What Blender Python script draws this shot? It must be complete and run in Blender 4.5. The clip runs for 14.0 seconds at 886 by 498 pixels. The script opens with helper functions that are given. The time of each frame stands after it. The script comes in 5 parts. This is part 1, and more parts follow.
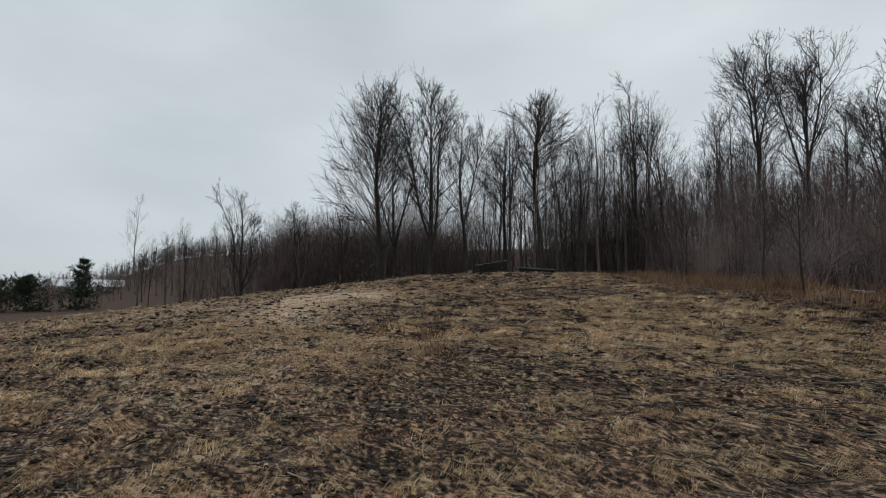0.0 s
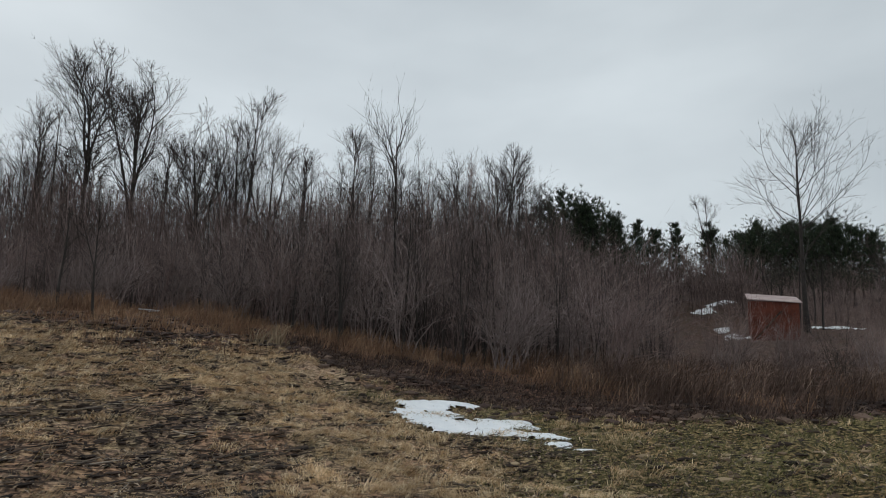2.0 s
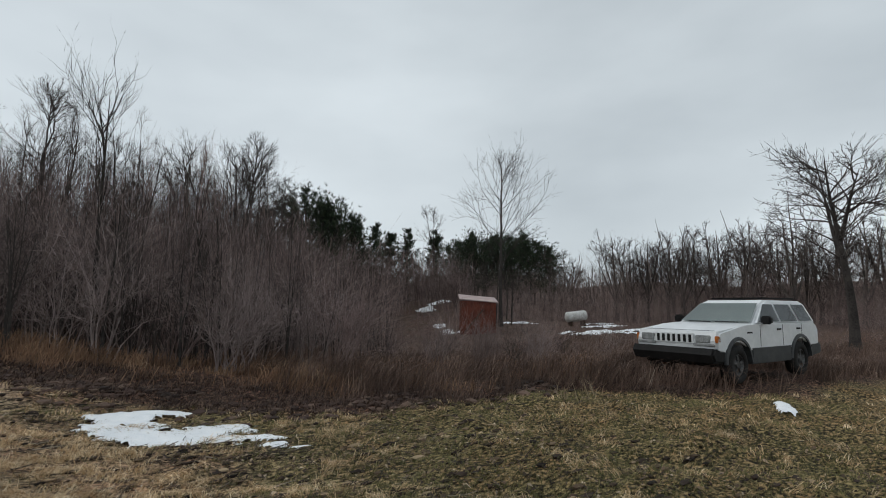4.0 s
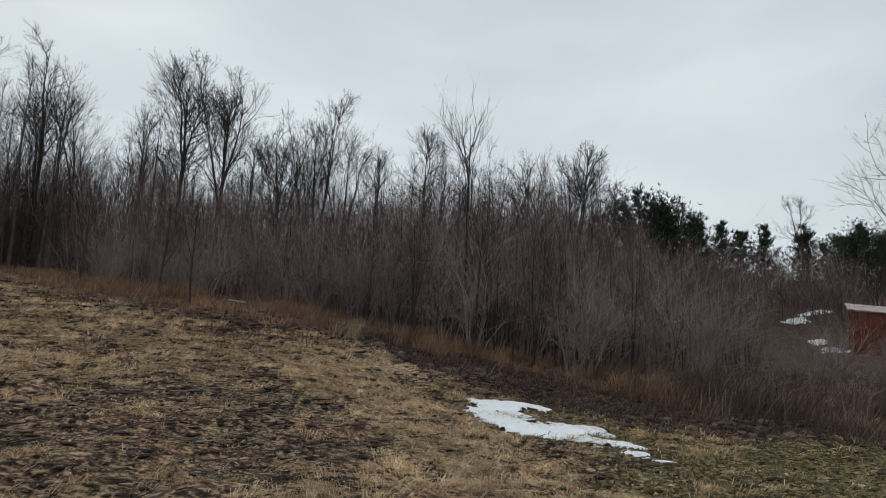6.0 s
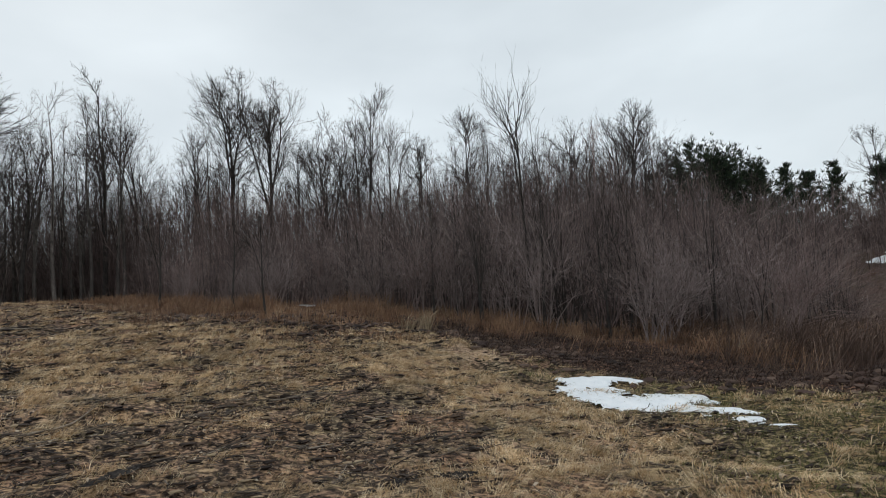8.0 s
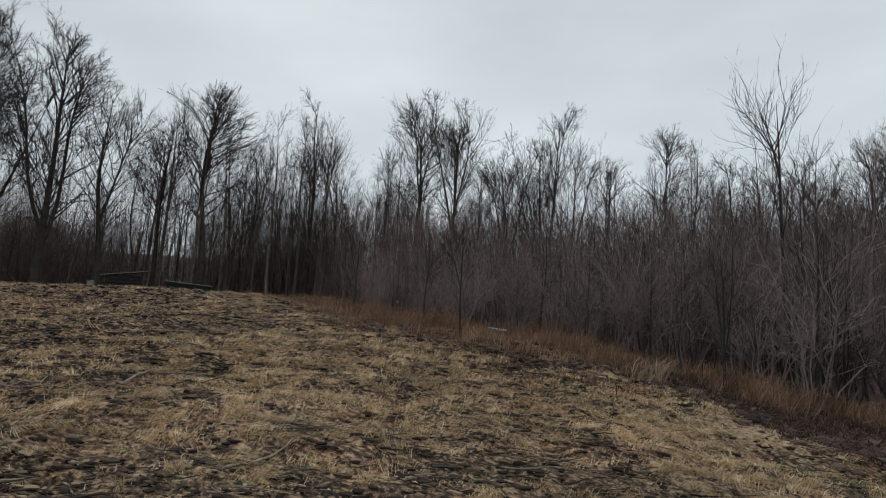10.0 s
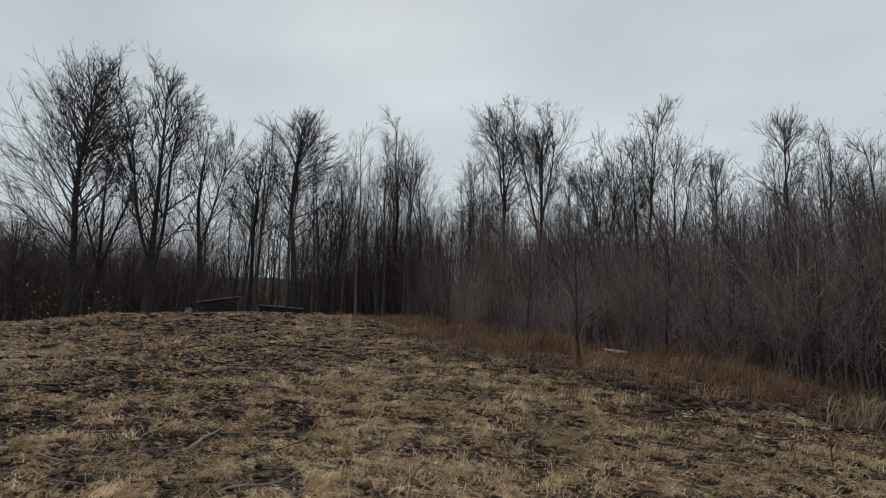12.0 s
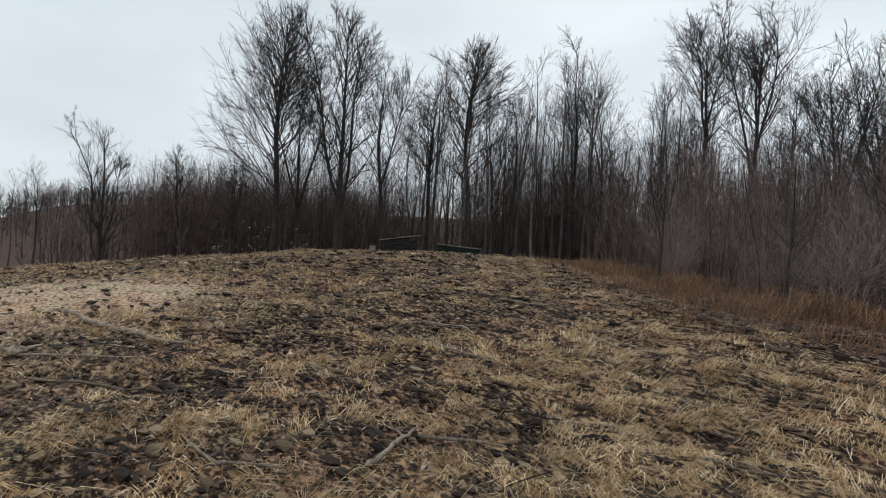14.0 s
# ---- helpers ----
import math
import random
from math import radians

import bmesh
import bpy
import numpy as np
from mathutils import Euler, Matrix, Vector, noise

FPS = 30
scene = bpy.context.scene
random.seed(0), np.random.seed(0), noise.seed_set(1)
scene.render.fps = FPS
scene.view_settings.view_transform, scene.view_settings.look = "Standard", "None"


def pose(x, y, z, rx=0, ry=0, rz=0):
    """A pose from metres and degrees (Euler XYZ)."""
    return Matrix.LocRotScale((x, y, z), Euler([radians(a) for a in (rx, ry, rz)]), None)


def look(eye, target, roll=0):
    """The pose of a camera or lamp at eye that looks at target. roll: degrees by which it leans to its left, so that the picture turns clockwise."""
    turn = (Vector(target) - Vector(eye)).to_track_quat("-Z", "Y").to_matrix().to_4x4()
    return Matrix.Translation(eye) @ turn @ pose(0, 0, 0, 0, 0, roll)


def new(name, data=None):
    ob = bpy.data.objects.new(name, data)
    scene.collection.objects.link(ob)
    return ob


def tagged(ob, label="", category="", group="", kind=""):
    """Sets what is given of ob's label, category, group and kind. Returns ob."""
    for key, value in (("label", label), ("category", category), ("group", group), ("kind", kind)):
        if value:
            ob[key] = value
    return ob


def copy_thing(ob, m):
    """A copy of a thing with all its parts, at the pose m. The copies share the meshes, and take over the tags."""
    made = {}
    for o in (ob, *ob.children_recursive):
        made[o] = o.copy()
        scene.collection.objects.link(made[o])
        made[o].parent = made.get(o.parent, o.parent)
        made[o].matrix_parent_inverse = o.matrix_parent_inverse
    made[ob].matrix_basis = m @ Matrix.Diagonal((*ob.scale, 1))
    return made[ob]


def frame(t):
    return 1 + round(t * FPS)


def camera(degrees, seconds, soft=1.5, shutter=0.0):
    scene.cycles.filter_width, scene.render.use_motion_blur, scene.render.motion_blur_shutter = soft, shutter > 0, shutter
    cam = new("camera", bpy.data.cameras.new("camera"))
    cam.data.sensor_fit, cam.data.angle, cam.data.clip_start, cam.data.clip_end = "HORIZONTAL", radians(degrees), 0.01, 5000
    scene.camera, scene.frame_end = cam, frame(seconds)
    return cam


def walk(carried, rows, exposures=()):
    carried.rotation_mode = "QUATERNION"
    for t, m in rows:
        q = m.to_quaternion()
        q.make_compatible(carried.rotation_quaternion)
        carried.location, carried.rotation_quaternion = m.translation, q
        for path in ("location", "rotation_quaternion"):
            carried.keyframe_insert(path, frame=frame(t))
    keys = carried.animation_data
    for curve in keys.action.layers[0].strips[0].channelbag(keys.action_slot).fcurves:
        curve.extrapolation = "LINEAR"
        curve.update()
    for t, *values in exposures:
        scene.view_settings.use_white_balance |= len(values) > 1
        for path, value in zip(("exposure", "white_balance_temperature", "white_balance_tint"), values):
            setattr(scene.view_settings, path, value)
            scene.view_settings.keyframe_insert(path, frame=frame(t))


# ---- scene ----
cam = camera(81.9, 14.0, soft=1.0)
PATH = [
    (0, (-0.016, -0.565, 1.031), (-1.593, 0.652, 1.21), -0.0),
    (0.5, (0.044, -0.644, 1.026), (-1.152, 0.955, 1.154), -2.9),
    (1, (0.17, -0.55, 1.095), (-0.466, 1.341, 1.233), -1.2),
    (1.5, (0.275, -0.454, 1.164), (0.313, 1.534, 1.382), -0.9),
    (2, (0.44, -0.373, 1.174), (0.952, 1.547, 1.404), -0.0),
    (2.5, (0.569, -0.544, 1.148), (1.584, 1.165, 1.369), 0.1),
    (2.7, (0.562, -0.574, 1.195), (1.72, 1.042, 1.407), -0.0),
    (3.72, (0.53, -0.57, 1.2), (1.93, 0.86, 1.422), 0.4),
    (4.8, (0.475, -0.561, 1.201), (1.524, 1.125, 1.434), 0.9),
    (5, (0.442, -0.548, 1.201), (1.372, 1.208, 1.429), 1.7),
    (5.5, (0.374, -0.475, 1.184), (0.931, 1.433, 1.406), 2.6),
    (6, (0.326, -0.428, 1.199), (0.577, 1.544, 1.418), 1.9),
    (6.5, (0.316, -0.483, 1.198), (0.336, 1.505, 1.416), 0.1),
    (7, (0.213, -0.382, 1.192), (0.167, 1.608, 1.395), 0.2),
    (7.5, (0.048, -0.28, 1.256), (0.02, 1.712, 1.435), -2.3),
    (8, (0.012, -0.27, 1.239), (0.078, 1.723, 1.4), -4.7),
    (8.5, (-0.181, 0.087, 1.239), (-0.139, 2.077, 1.438), -2.8),
    (9, (-0.447, 0.506, 1.308), (-0.838, 2.444, 1.612), -0.2),
    (9.2, (-0.657, 0.716, 1.298), (-1.122, 2.636, 1.611), 0.9),
    (11.3, (-1.578, 2.016, 1.502), (-2.231, 3.896, 1.698), 1.0),
    (11.5, (-1.717, 2.175, 1.514), (-2.393, 4.044, 1.732), 0.8),
    (12, (-2.014, 2.554, 1.599), (-2.881, 4.331, 1.904), 0.8),
    (12.5, (-2.34, 2.842, 1.574), (-3.262, 4.595, 1.854), 1.5),
    (13, (-2.717, 3.198, 1.618), (-3.686, 4.929, 1.874), 1.1),
    (13.5, (-3.217, 3.524, 1.68), (-4.49, 5.063, 1.789), 0.3),
    (14, (-3.631, 3.819, 1.719), (-5.03, 5.248, 1.771), 3.0),
]
walk(cam, [(t, look(eye, target, roll)) for t, eye, target, roll in PATH],
     [(0, -0.14), (0.5, 0.08), (1.0, 0.10), (1.5, -0.18), (2.7, -0.06), (5, -0.06), (6.5, 0.02), (7.5, 0.18), (8.2, 0.06), (9, -0.24), (11.3, 0.16), (12, -0.2), (12.5, -0.08), (13, 0.04), (13.5, 0.2), (14, 0.2)])

# ---- sky and sun: a low overcast, a little brighter high to the north-west ----
SUN_UP, SUN_ROUND = 42, -35
world = bpy.data.worlds.new("overcast")
scene.world = world
world.use_nodes = True
wn, wl = world.node_tree.nodes, world.node_tree.links
wn.clear()
w_out = wn.new("ShaderNodeOutputWorld")
w_mix = wn.new("ShaderNodeMixShader")
w_mix.inputs[0].default_value = 0.88
sky = wn.new("ShaderNodeTexSky")
sky.sky_type, sky.sun_disc = "NISHITA", False
sky.sun_elevation, sky.sun_rotation = radians(SUN_UP), radians(SUN_ROUND)
clear = wn.new("ShaderNodeBackground")
clear.inputs["Strength"].default_value = 0.06
wl.new(sky.outputs[0], clear.inputs["Color"])
w_co = wn.new("ShaderNodeTexCoord")
w_map = wn.new("ShaderNodeMapping")
w_map.inputs["Scale"].default_value = (1, 1, 2.6)
w_noise = wn.new("ShaderNodeTexNoise")
w_noise.inputs["Scale"].default_value, w_noise.inputs["Detail"].default_value = 1.7, 5
w_noise.inputs["Roughness"].default_value = 0.45
w_ramp = wn.new("ShaderNodeValToRGB")
w_ramp.color_ramp.elements[0].position, w_ramp.color_ramp.elements[0].color = 0.3, (0.50, 0.555, 0.59, 1)
w_ramp.color_ramp.elements[1].position, w_ramp.color_ramp.elements[1].color = 0.72, (0.70, 0.765, 0.80, 1)
cloud = wn.new("ShaderNodeBackground")
cloud.inputs["Strength"].default_value = 1.16
wl.new(w_co.outputs["Generated"], w_map.inputs[0])
wl.new(w_map.outputs[0], w_noise.inputs["Vector"])
wl.new(w_noise.outputs[0], w_ramp.inputs[0])
wl.new(w_ramp.outputs[0], cloud.inputs["Color"])
wl.new(clear.outputs[0], w_mix.inputs[1])
wl.new(cloud.outputs[0], w_mix.inputs[2])
wl.new(w_mix.outputs[0], w_out.inputs[0])
sun = new("sun", bpy.data.lights.new("sun", "SUN"))
sun.data.energy, sun.data.angle, sun.data.color = 0.8, radians(40), (1, 0.97, 0.93)
sun.matrix_world = look((0, 0, 0), (-math.sin(radians(SUN_ROUND)) * math.cos(radians(SUN_UP)), -math.cos(radians(SUN_ROUND)) * math.cos(radians(SUN_UP)), -math.sin(radians(SUN_UP))))


# ---- materials ----
def material(name, low, high, scale=6.0, rough=0.85, bump=0.3, spread=0.0, by="", metal=0.0, coords="Object", fine=40.0):
    """Two-colour noise at two scales with bump; spread varies the value per island or per object."""
    m = bpy.data.materials.new(name)
    m.use_nodes = True
    n, l = m.node_tree.nodes, m.node_tree.links
    b = n["Principled BSDF"]
    b.inputs["Roughness"].default_value, b.inputs["Metallic"].default_value = rough, metal
    b.inputs["Specular IOR Level"].default_value = 0.25
    co = n.new("ShaderNodeTexCoord")
    a, c = n.new("ShaderNodeTexNoise"), n.new("ShaderNodeTexNoise")
    a.inputs["Scale"].default_value, a.inputs["Detail"].default_value = scale, 6
    c.inputs["Scale"].default_value, c.inputs["Detail"].default_value = fine, 4
    l.new(co.outputs[coords], a.inputs["Vector"])
    l.new(co.outputs[coords], c.inputs["Vector"])
    add = n.new("ShaderNodeMath")
    add.operation = "MULTIPLY_ADD"
    add.inputs[1].default_value = 0.45
    l.new(c.outputs[0], add.inputs[0])
    half = n.new("ShaderNodeMath")
    half.operation = "MULTIPLY"
    half.inputs[1].default_value = 0.55
    l.new(a.outputs[0], half.inputs[0])
    l.new(half.outputs[0], add.inputs[2])
    ramp = n.new("ShaderNodeValToRGB")
    ramp.color_ramp.elements[0].position, ramp.color_ramp.elements[0].color = 0.36, (*low, 1)
    ramp.color_ramp.elements[1].position, ramp.color_ramp.elements[1].color = 0.64, (*high, 1)
    l.new(add.outputs[0], ramp.inputs[0])
    col = ramp.outputs[0]
    if spread:
        hsv = n.new("ShaderNodeHueSaturation")
        rnd = n.new("ShaderNodeNewGeometry") if by == "island" else n.new("ShaderNodeObjectInfo")
        ran = n.new("ShaderNodeMapRange")
        ran.inputs["To Min"].default_value, ran.inputs["To Max"].default_value = 1 - spread, 1 + spread
        l.new(rnd.outputs["Random Per Island" if by == "island" else "Random"], ran.inputs["Value"])
        l.new(ran.outputs[0], hsv.inputs["Value"])
        l.new(col, hsv.inputs["Color"])
        col = hsv.outputs[0]
    l.new(col, b.inputs["Base Color"])
    if bump:
        bp = n.new("ShaderNodeBump")
        bp.inputs["Strength"].default_value, bp.inputs["Distance"].default_value = bump, 0.02
        l.new(add.outputs[0], bp.inputs["Height"])
        l.new(bp.outputs[0], b.inputs["Normal"])
    return m


def island_material(name, stops, rough=0.8, clump=0.0):
    """A colour ramp run through by each loose piece's own random number, or in part by clumps of that many to the metre."""
    m = bpy.data.materials.new(name)
    m.use_nodes = True
    n, l = m.node_tree.nodes, m.node_tree.links
    b = n["Principled BSDF"]
    b.inputs["Roughness"].default_value, b.inputs["Specular IOR Level"].default_value = rough, 0.2
    g, ramp = n.new("ShaderNodeNewGeometry"), n.new("ShaderNodeValToRGB")
    e = ramp.color_ramp.elements
    while len(e) < len(stops):
        e.new(0.5)
    for k, (at, c) in enumerate(stops):
        e[k].position, e[k].color = at, (*c, 1)
    co, no = n.new("ShaderNodeTexCoord"), n.new("ShaderNodeTexNoise")
    no.inputs["Scale"].default_value, no.inputs["Detail"].default_value = 1.3, 4
    l.new(co.outputs["Object"], no.inputs["Vector"])
    pick = g.outputs["Random Per Island"]
    if clump:
        tuft, spread, mix = n.new("ShaderNodeTexNoise"), n.new("ShaderNodeMapRange"), n.new("ShaderNodeMix")
        tuft.inputs["Scale"].default_value, tuft.inputs["Detail"].default_value = clump, 3
        spread.inputs["From Min"].default_value, spread.inputs["From Max"].default_value = 0.32, 0.68
        mix.inputs[0].default_value = 0.45
        l.new(co.outputs["Object"], tuft.inputs["Vector"])
        l.new(tuft.outputs[0], spread.inputs["Value"])
        l.new(spread.outputs[0], mix.inputs[2])
        l.new(pick, mix.inputs[3])
        pick = mix.outputs[0]
    l.new(pick, ramp.inputs[0])
    ran = n.new("ShaderNodeMapRange")
    ran.inputs["From Min"].default_value, ran.inputs["From Max"].default_value = 0.3, 0.7
    ran.inputs["To Min"].default_value, ran.inputs["To Max"].default_value = 0.6, 1.35
    l.new(no.outputs[0], ran.inputs["Value"])
    hsv = n.new("ShaderNodeHueSaturation")
    l.new(ran.outputs[0], hsv.inputs["Value"])
    l.new(ramp.outputs[0], hsv.inputs["Color"])
    l.new(hsv.outputs[0], b.inputs["Base Color"])
    return m


BARK = material("bark", (0.022, 0.019, 0.018), (0.072, 0.062, 0.056), 3.0, 0.95, 0.6, 0.25, "object", fine=22)
TWIG = material("twig_bark", (0.028, 0.023, 0.021), (0.075, 0.062, 0.056), 2.0, 0.9, 0.0, 0.25, "object", fine=9)
YOUNG = material("young_bark", (0.125, 0.089, 0.082), (0.295, 0.218, 0.202), 1.2, 0.9, 0.0, 0.42, "object", fine=7)
PALE_BARK = material("pale_bark", (0.14, 0.108, 0.100), (0.34, 0.272, 0.255), 1.6, 0.9, 0.0, 0.25, "object", fine=8)
SCRUB = island_material("scrub_stems", [(0, (0.125, 0.087, 0.080)), (0.55, (0.235, 0.170, 0.156)), (0.92, (0.345, 0.262, 0.242)), (1, (0.50, 0.42, 0.39))])
WOODS = island_material("far_wood", [(0, (0.062, 0.047, 0.042)), (0.5, (0.120, 0.092, 0.082)), (1, (0.20, 0.158, 0.138))])
BRUSH = island_material("brushwood_twigs", [(0, (0.070, 0.049, 0.045)), (0.5, (0.140, 0.100, 0.091)), (1, (0.245, 0.182, 0.166))])
FOREST_BARK = material("forest_bark", (0.036, 0.030, 0.028), (0.135, 0.115, 0.102), 2.4, 0.95, 0.3, 0.5, "object", fine=14)
FOREST_TWIG = material("forest_twigs", (0.036, 0.029, 0.027), (0.100, 0.080, 0.072), 2.0, 0.9, 0.0, 0.4, "object", fine=9)
NEEDLE = island_material("pine_needles", [(0, (0.013, 0.020, 0.013)), (0.6, (0.030, 0.046, 0.026)), (1, (0.070, 0.088, 0.045))])
STRAW = island_material("straw", [(0, (0.16, 0.100, 0.055)), (0.22, (0.42, 0.255, 0.120)), (0.4, (0.43, 0.295, 0.165)), (0.6, (0.62, 0.450, 0.270)), (0.85, (0.86, 0.695, 0.47)), (1, (0.92, 0.80, 0.60))], clump=9)
GREEN = island_material("green_grass", [(0, (0.050, 0.054, 0.020)), (0.4, (0.105, 0.104, 0.038)), (0.7, (0.235, 0.195, 0.090)), (1, (0.50, 0.40, 0.225))], clump=4)
LITTER = island_material("leaf_litter", [(0, (0.020, 0.014, 0.012)), (0.45, (0.066, 0.045, 0.035)), (0.75, (0.16, 0.105, 0.070)), (0.93, (0.33, 0.24, 0.165)), (1, (0.52, 0.42, 0.31))], 0.72)
RUST_GRASS = island_material("rust_grass", [(0, (0.095, 0.053, 0.040)), (0.5, (0.245, 0.142, 0.085)), (0.85, (0.36, 0.232, 0.145)), (1, (0.52, 0.41, 0.28))], clump=1.6)
WEEDS = island_material("dry_weeds", [(0, (0.042, 0.026, 0.021)), (0.5, (0.108, 0.069, 0.053)), (0.85, (0.19, 0.128, 0.098)), (1, (0.40, 0.31, 0.245))], clump=1.6)
STUBBLE = island_material("dark_stubble", [(0, (0.028, 0.018, 0.015)), (0.6, (0.075, 0.046, 0.037)), (1, (0.16, 0.108, 0.08))])
LUMP = island_material("turf_lump", [(0, (0.012, 0.008, 0.007)), (0.55, (0.042, 0.028, 0.021)), (0.8, (0.120, 0.080, 0.052)), (1, (0.36, 0.27, 0.17))], 0.9)
PALE = island_material("pale_stalks", [(0, (0.22, 0.16, 0.10)), (1, (0.42, 0.33, 0.22))])
DRY_LEAF = island_material("dry_leaf", [(0, (0.28, 0.19, 0.10)), (1, (0.55, 0.45, 0.32))])
SNOW = material("old_snow", (0.74, 0.77, 0.80), (0.90, 0.91, 0.92), 5, 0.55, 0.5, fine=60)
WOOD_GREY = material("weathered_wood", (0.10, 0.092, 0.085), (0.33, 0.30, 0.27), 4, 0.85, 0.5, 0.2, "object")
STICK = material("stick_bark", (0.10, 0.079, 0.062), (0.34, 0.275, 0.21), 9, 0.85, 0.5, 0.35, "object")
BARK_SLAB = material("bark_slab", (0.026, 0.023, 0.023), (0.095, 0.080, 0.070), 9, 0.9, 0.8)
DARK_BOARD = material("dark_board", (0.012, 0.011, 0.011), (0.042, 0.036, 0.033), 9, 0.9, 0.5)
TWIG_LITTER = island_material("twig_litter", [(0, (0.020, 0.016, 0.015)), (0.5, (0.065, 0.050, 0.042)), (0.85, (0.15, 0.12, 0.095)), (1, (0.36, 0.30, 0.24))])
GREEN_PAINT = material("green_paint", (0.007, 0.014, 0.012), (0.014, 0.030, 0.025), 5, 0.75, 0.2)
RED_PAINT = material("rusty_red_sheet", (0.080, 0.024, 0.015), (0.185, 0.052, 0.030), 2.2, 0.7, 0.3, fine=14)
PINK_ROOF = material("faded_red_roof", (0.30, 0.20, 0.18), (0.55, 0.46, 0.44), 3, 0.6, 0.2)
TANK_PAINT = material("tank_paint", (0.42, 0.41, 0.38), (0.66, 0.66, 0.64), 3, 0.5, 0.1, fine=12)
STEEL_DARK = material("rusty_steel", (0.03, 0.022, 0.018), (0.10, 0.06, 0.04), 6, 0.8, 0.3)
ROOF_WHITE = material("white_roof", (0.55, 0.57, 0.58), (0.75, 0.76, 0.77), 1, 0.5, 0.0)
SIDING = material("siding", (0.14, 0.13, 0.13), (0.24, 0.23, 0.22), 1, 0.7, 0.1)
CAR_WHITE = material("white_car_paint", (0.62, 0.64, 0.65), (0.74, 0.755, 0.765), 2.5, 0.32, 0.0, fine=9)
CAR_BLACK = material("black_plastic", (0.006, 0.006, 0.006), (0.015, 0.014, 0.014), 6, 0.75, 0.1)
CLADDING = material("grey_cladding", (0.035, 0.038, 0.040), (0.065, 0.068, 0.07), 5, 0.5, 0.05)
RUBBER = material("tyre_rubber", (0.010, 0.010, 0.010), (0.03, 0.028, 0.026), 9, 0.85, 0.2)
RIM = material("rim_metal", (0.05, 0.05, 0.05), (0.14, 0.14, 0.14), 6, 0.5, 0.1, metal=0.6)
AMBER = material("amber_lens", (0.42, 0.13, 0.03), (0.60, 0.20, 0.05), 20, 0.25, 0.0)
LENS = material("lamp_lens", (0.17, 0.18, 0.18), (0.40, 0.41, 0.41), 9, 0.2, 0.0)
GLASS = material("car_glass", (0.060, 0.072, 0.075), (0.095, 0.110, 0.114), 1.5, 0.05, 0.0)
# Windscreen: the reflected sky is painted into the pale base colour.
SCREEN_PAINTED_SKY = material("windscreen_glass", (0.29, 0.335, 0.33), (0.36, 0.41, 0.40), 1.5, 0.08, 0.0)
GLASS.node_tree.nodes["Principled BSDF"].inputs["Specular IOR Level"].default_value = 0.9


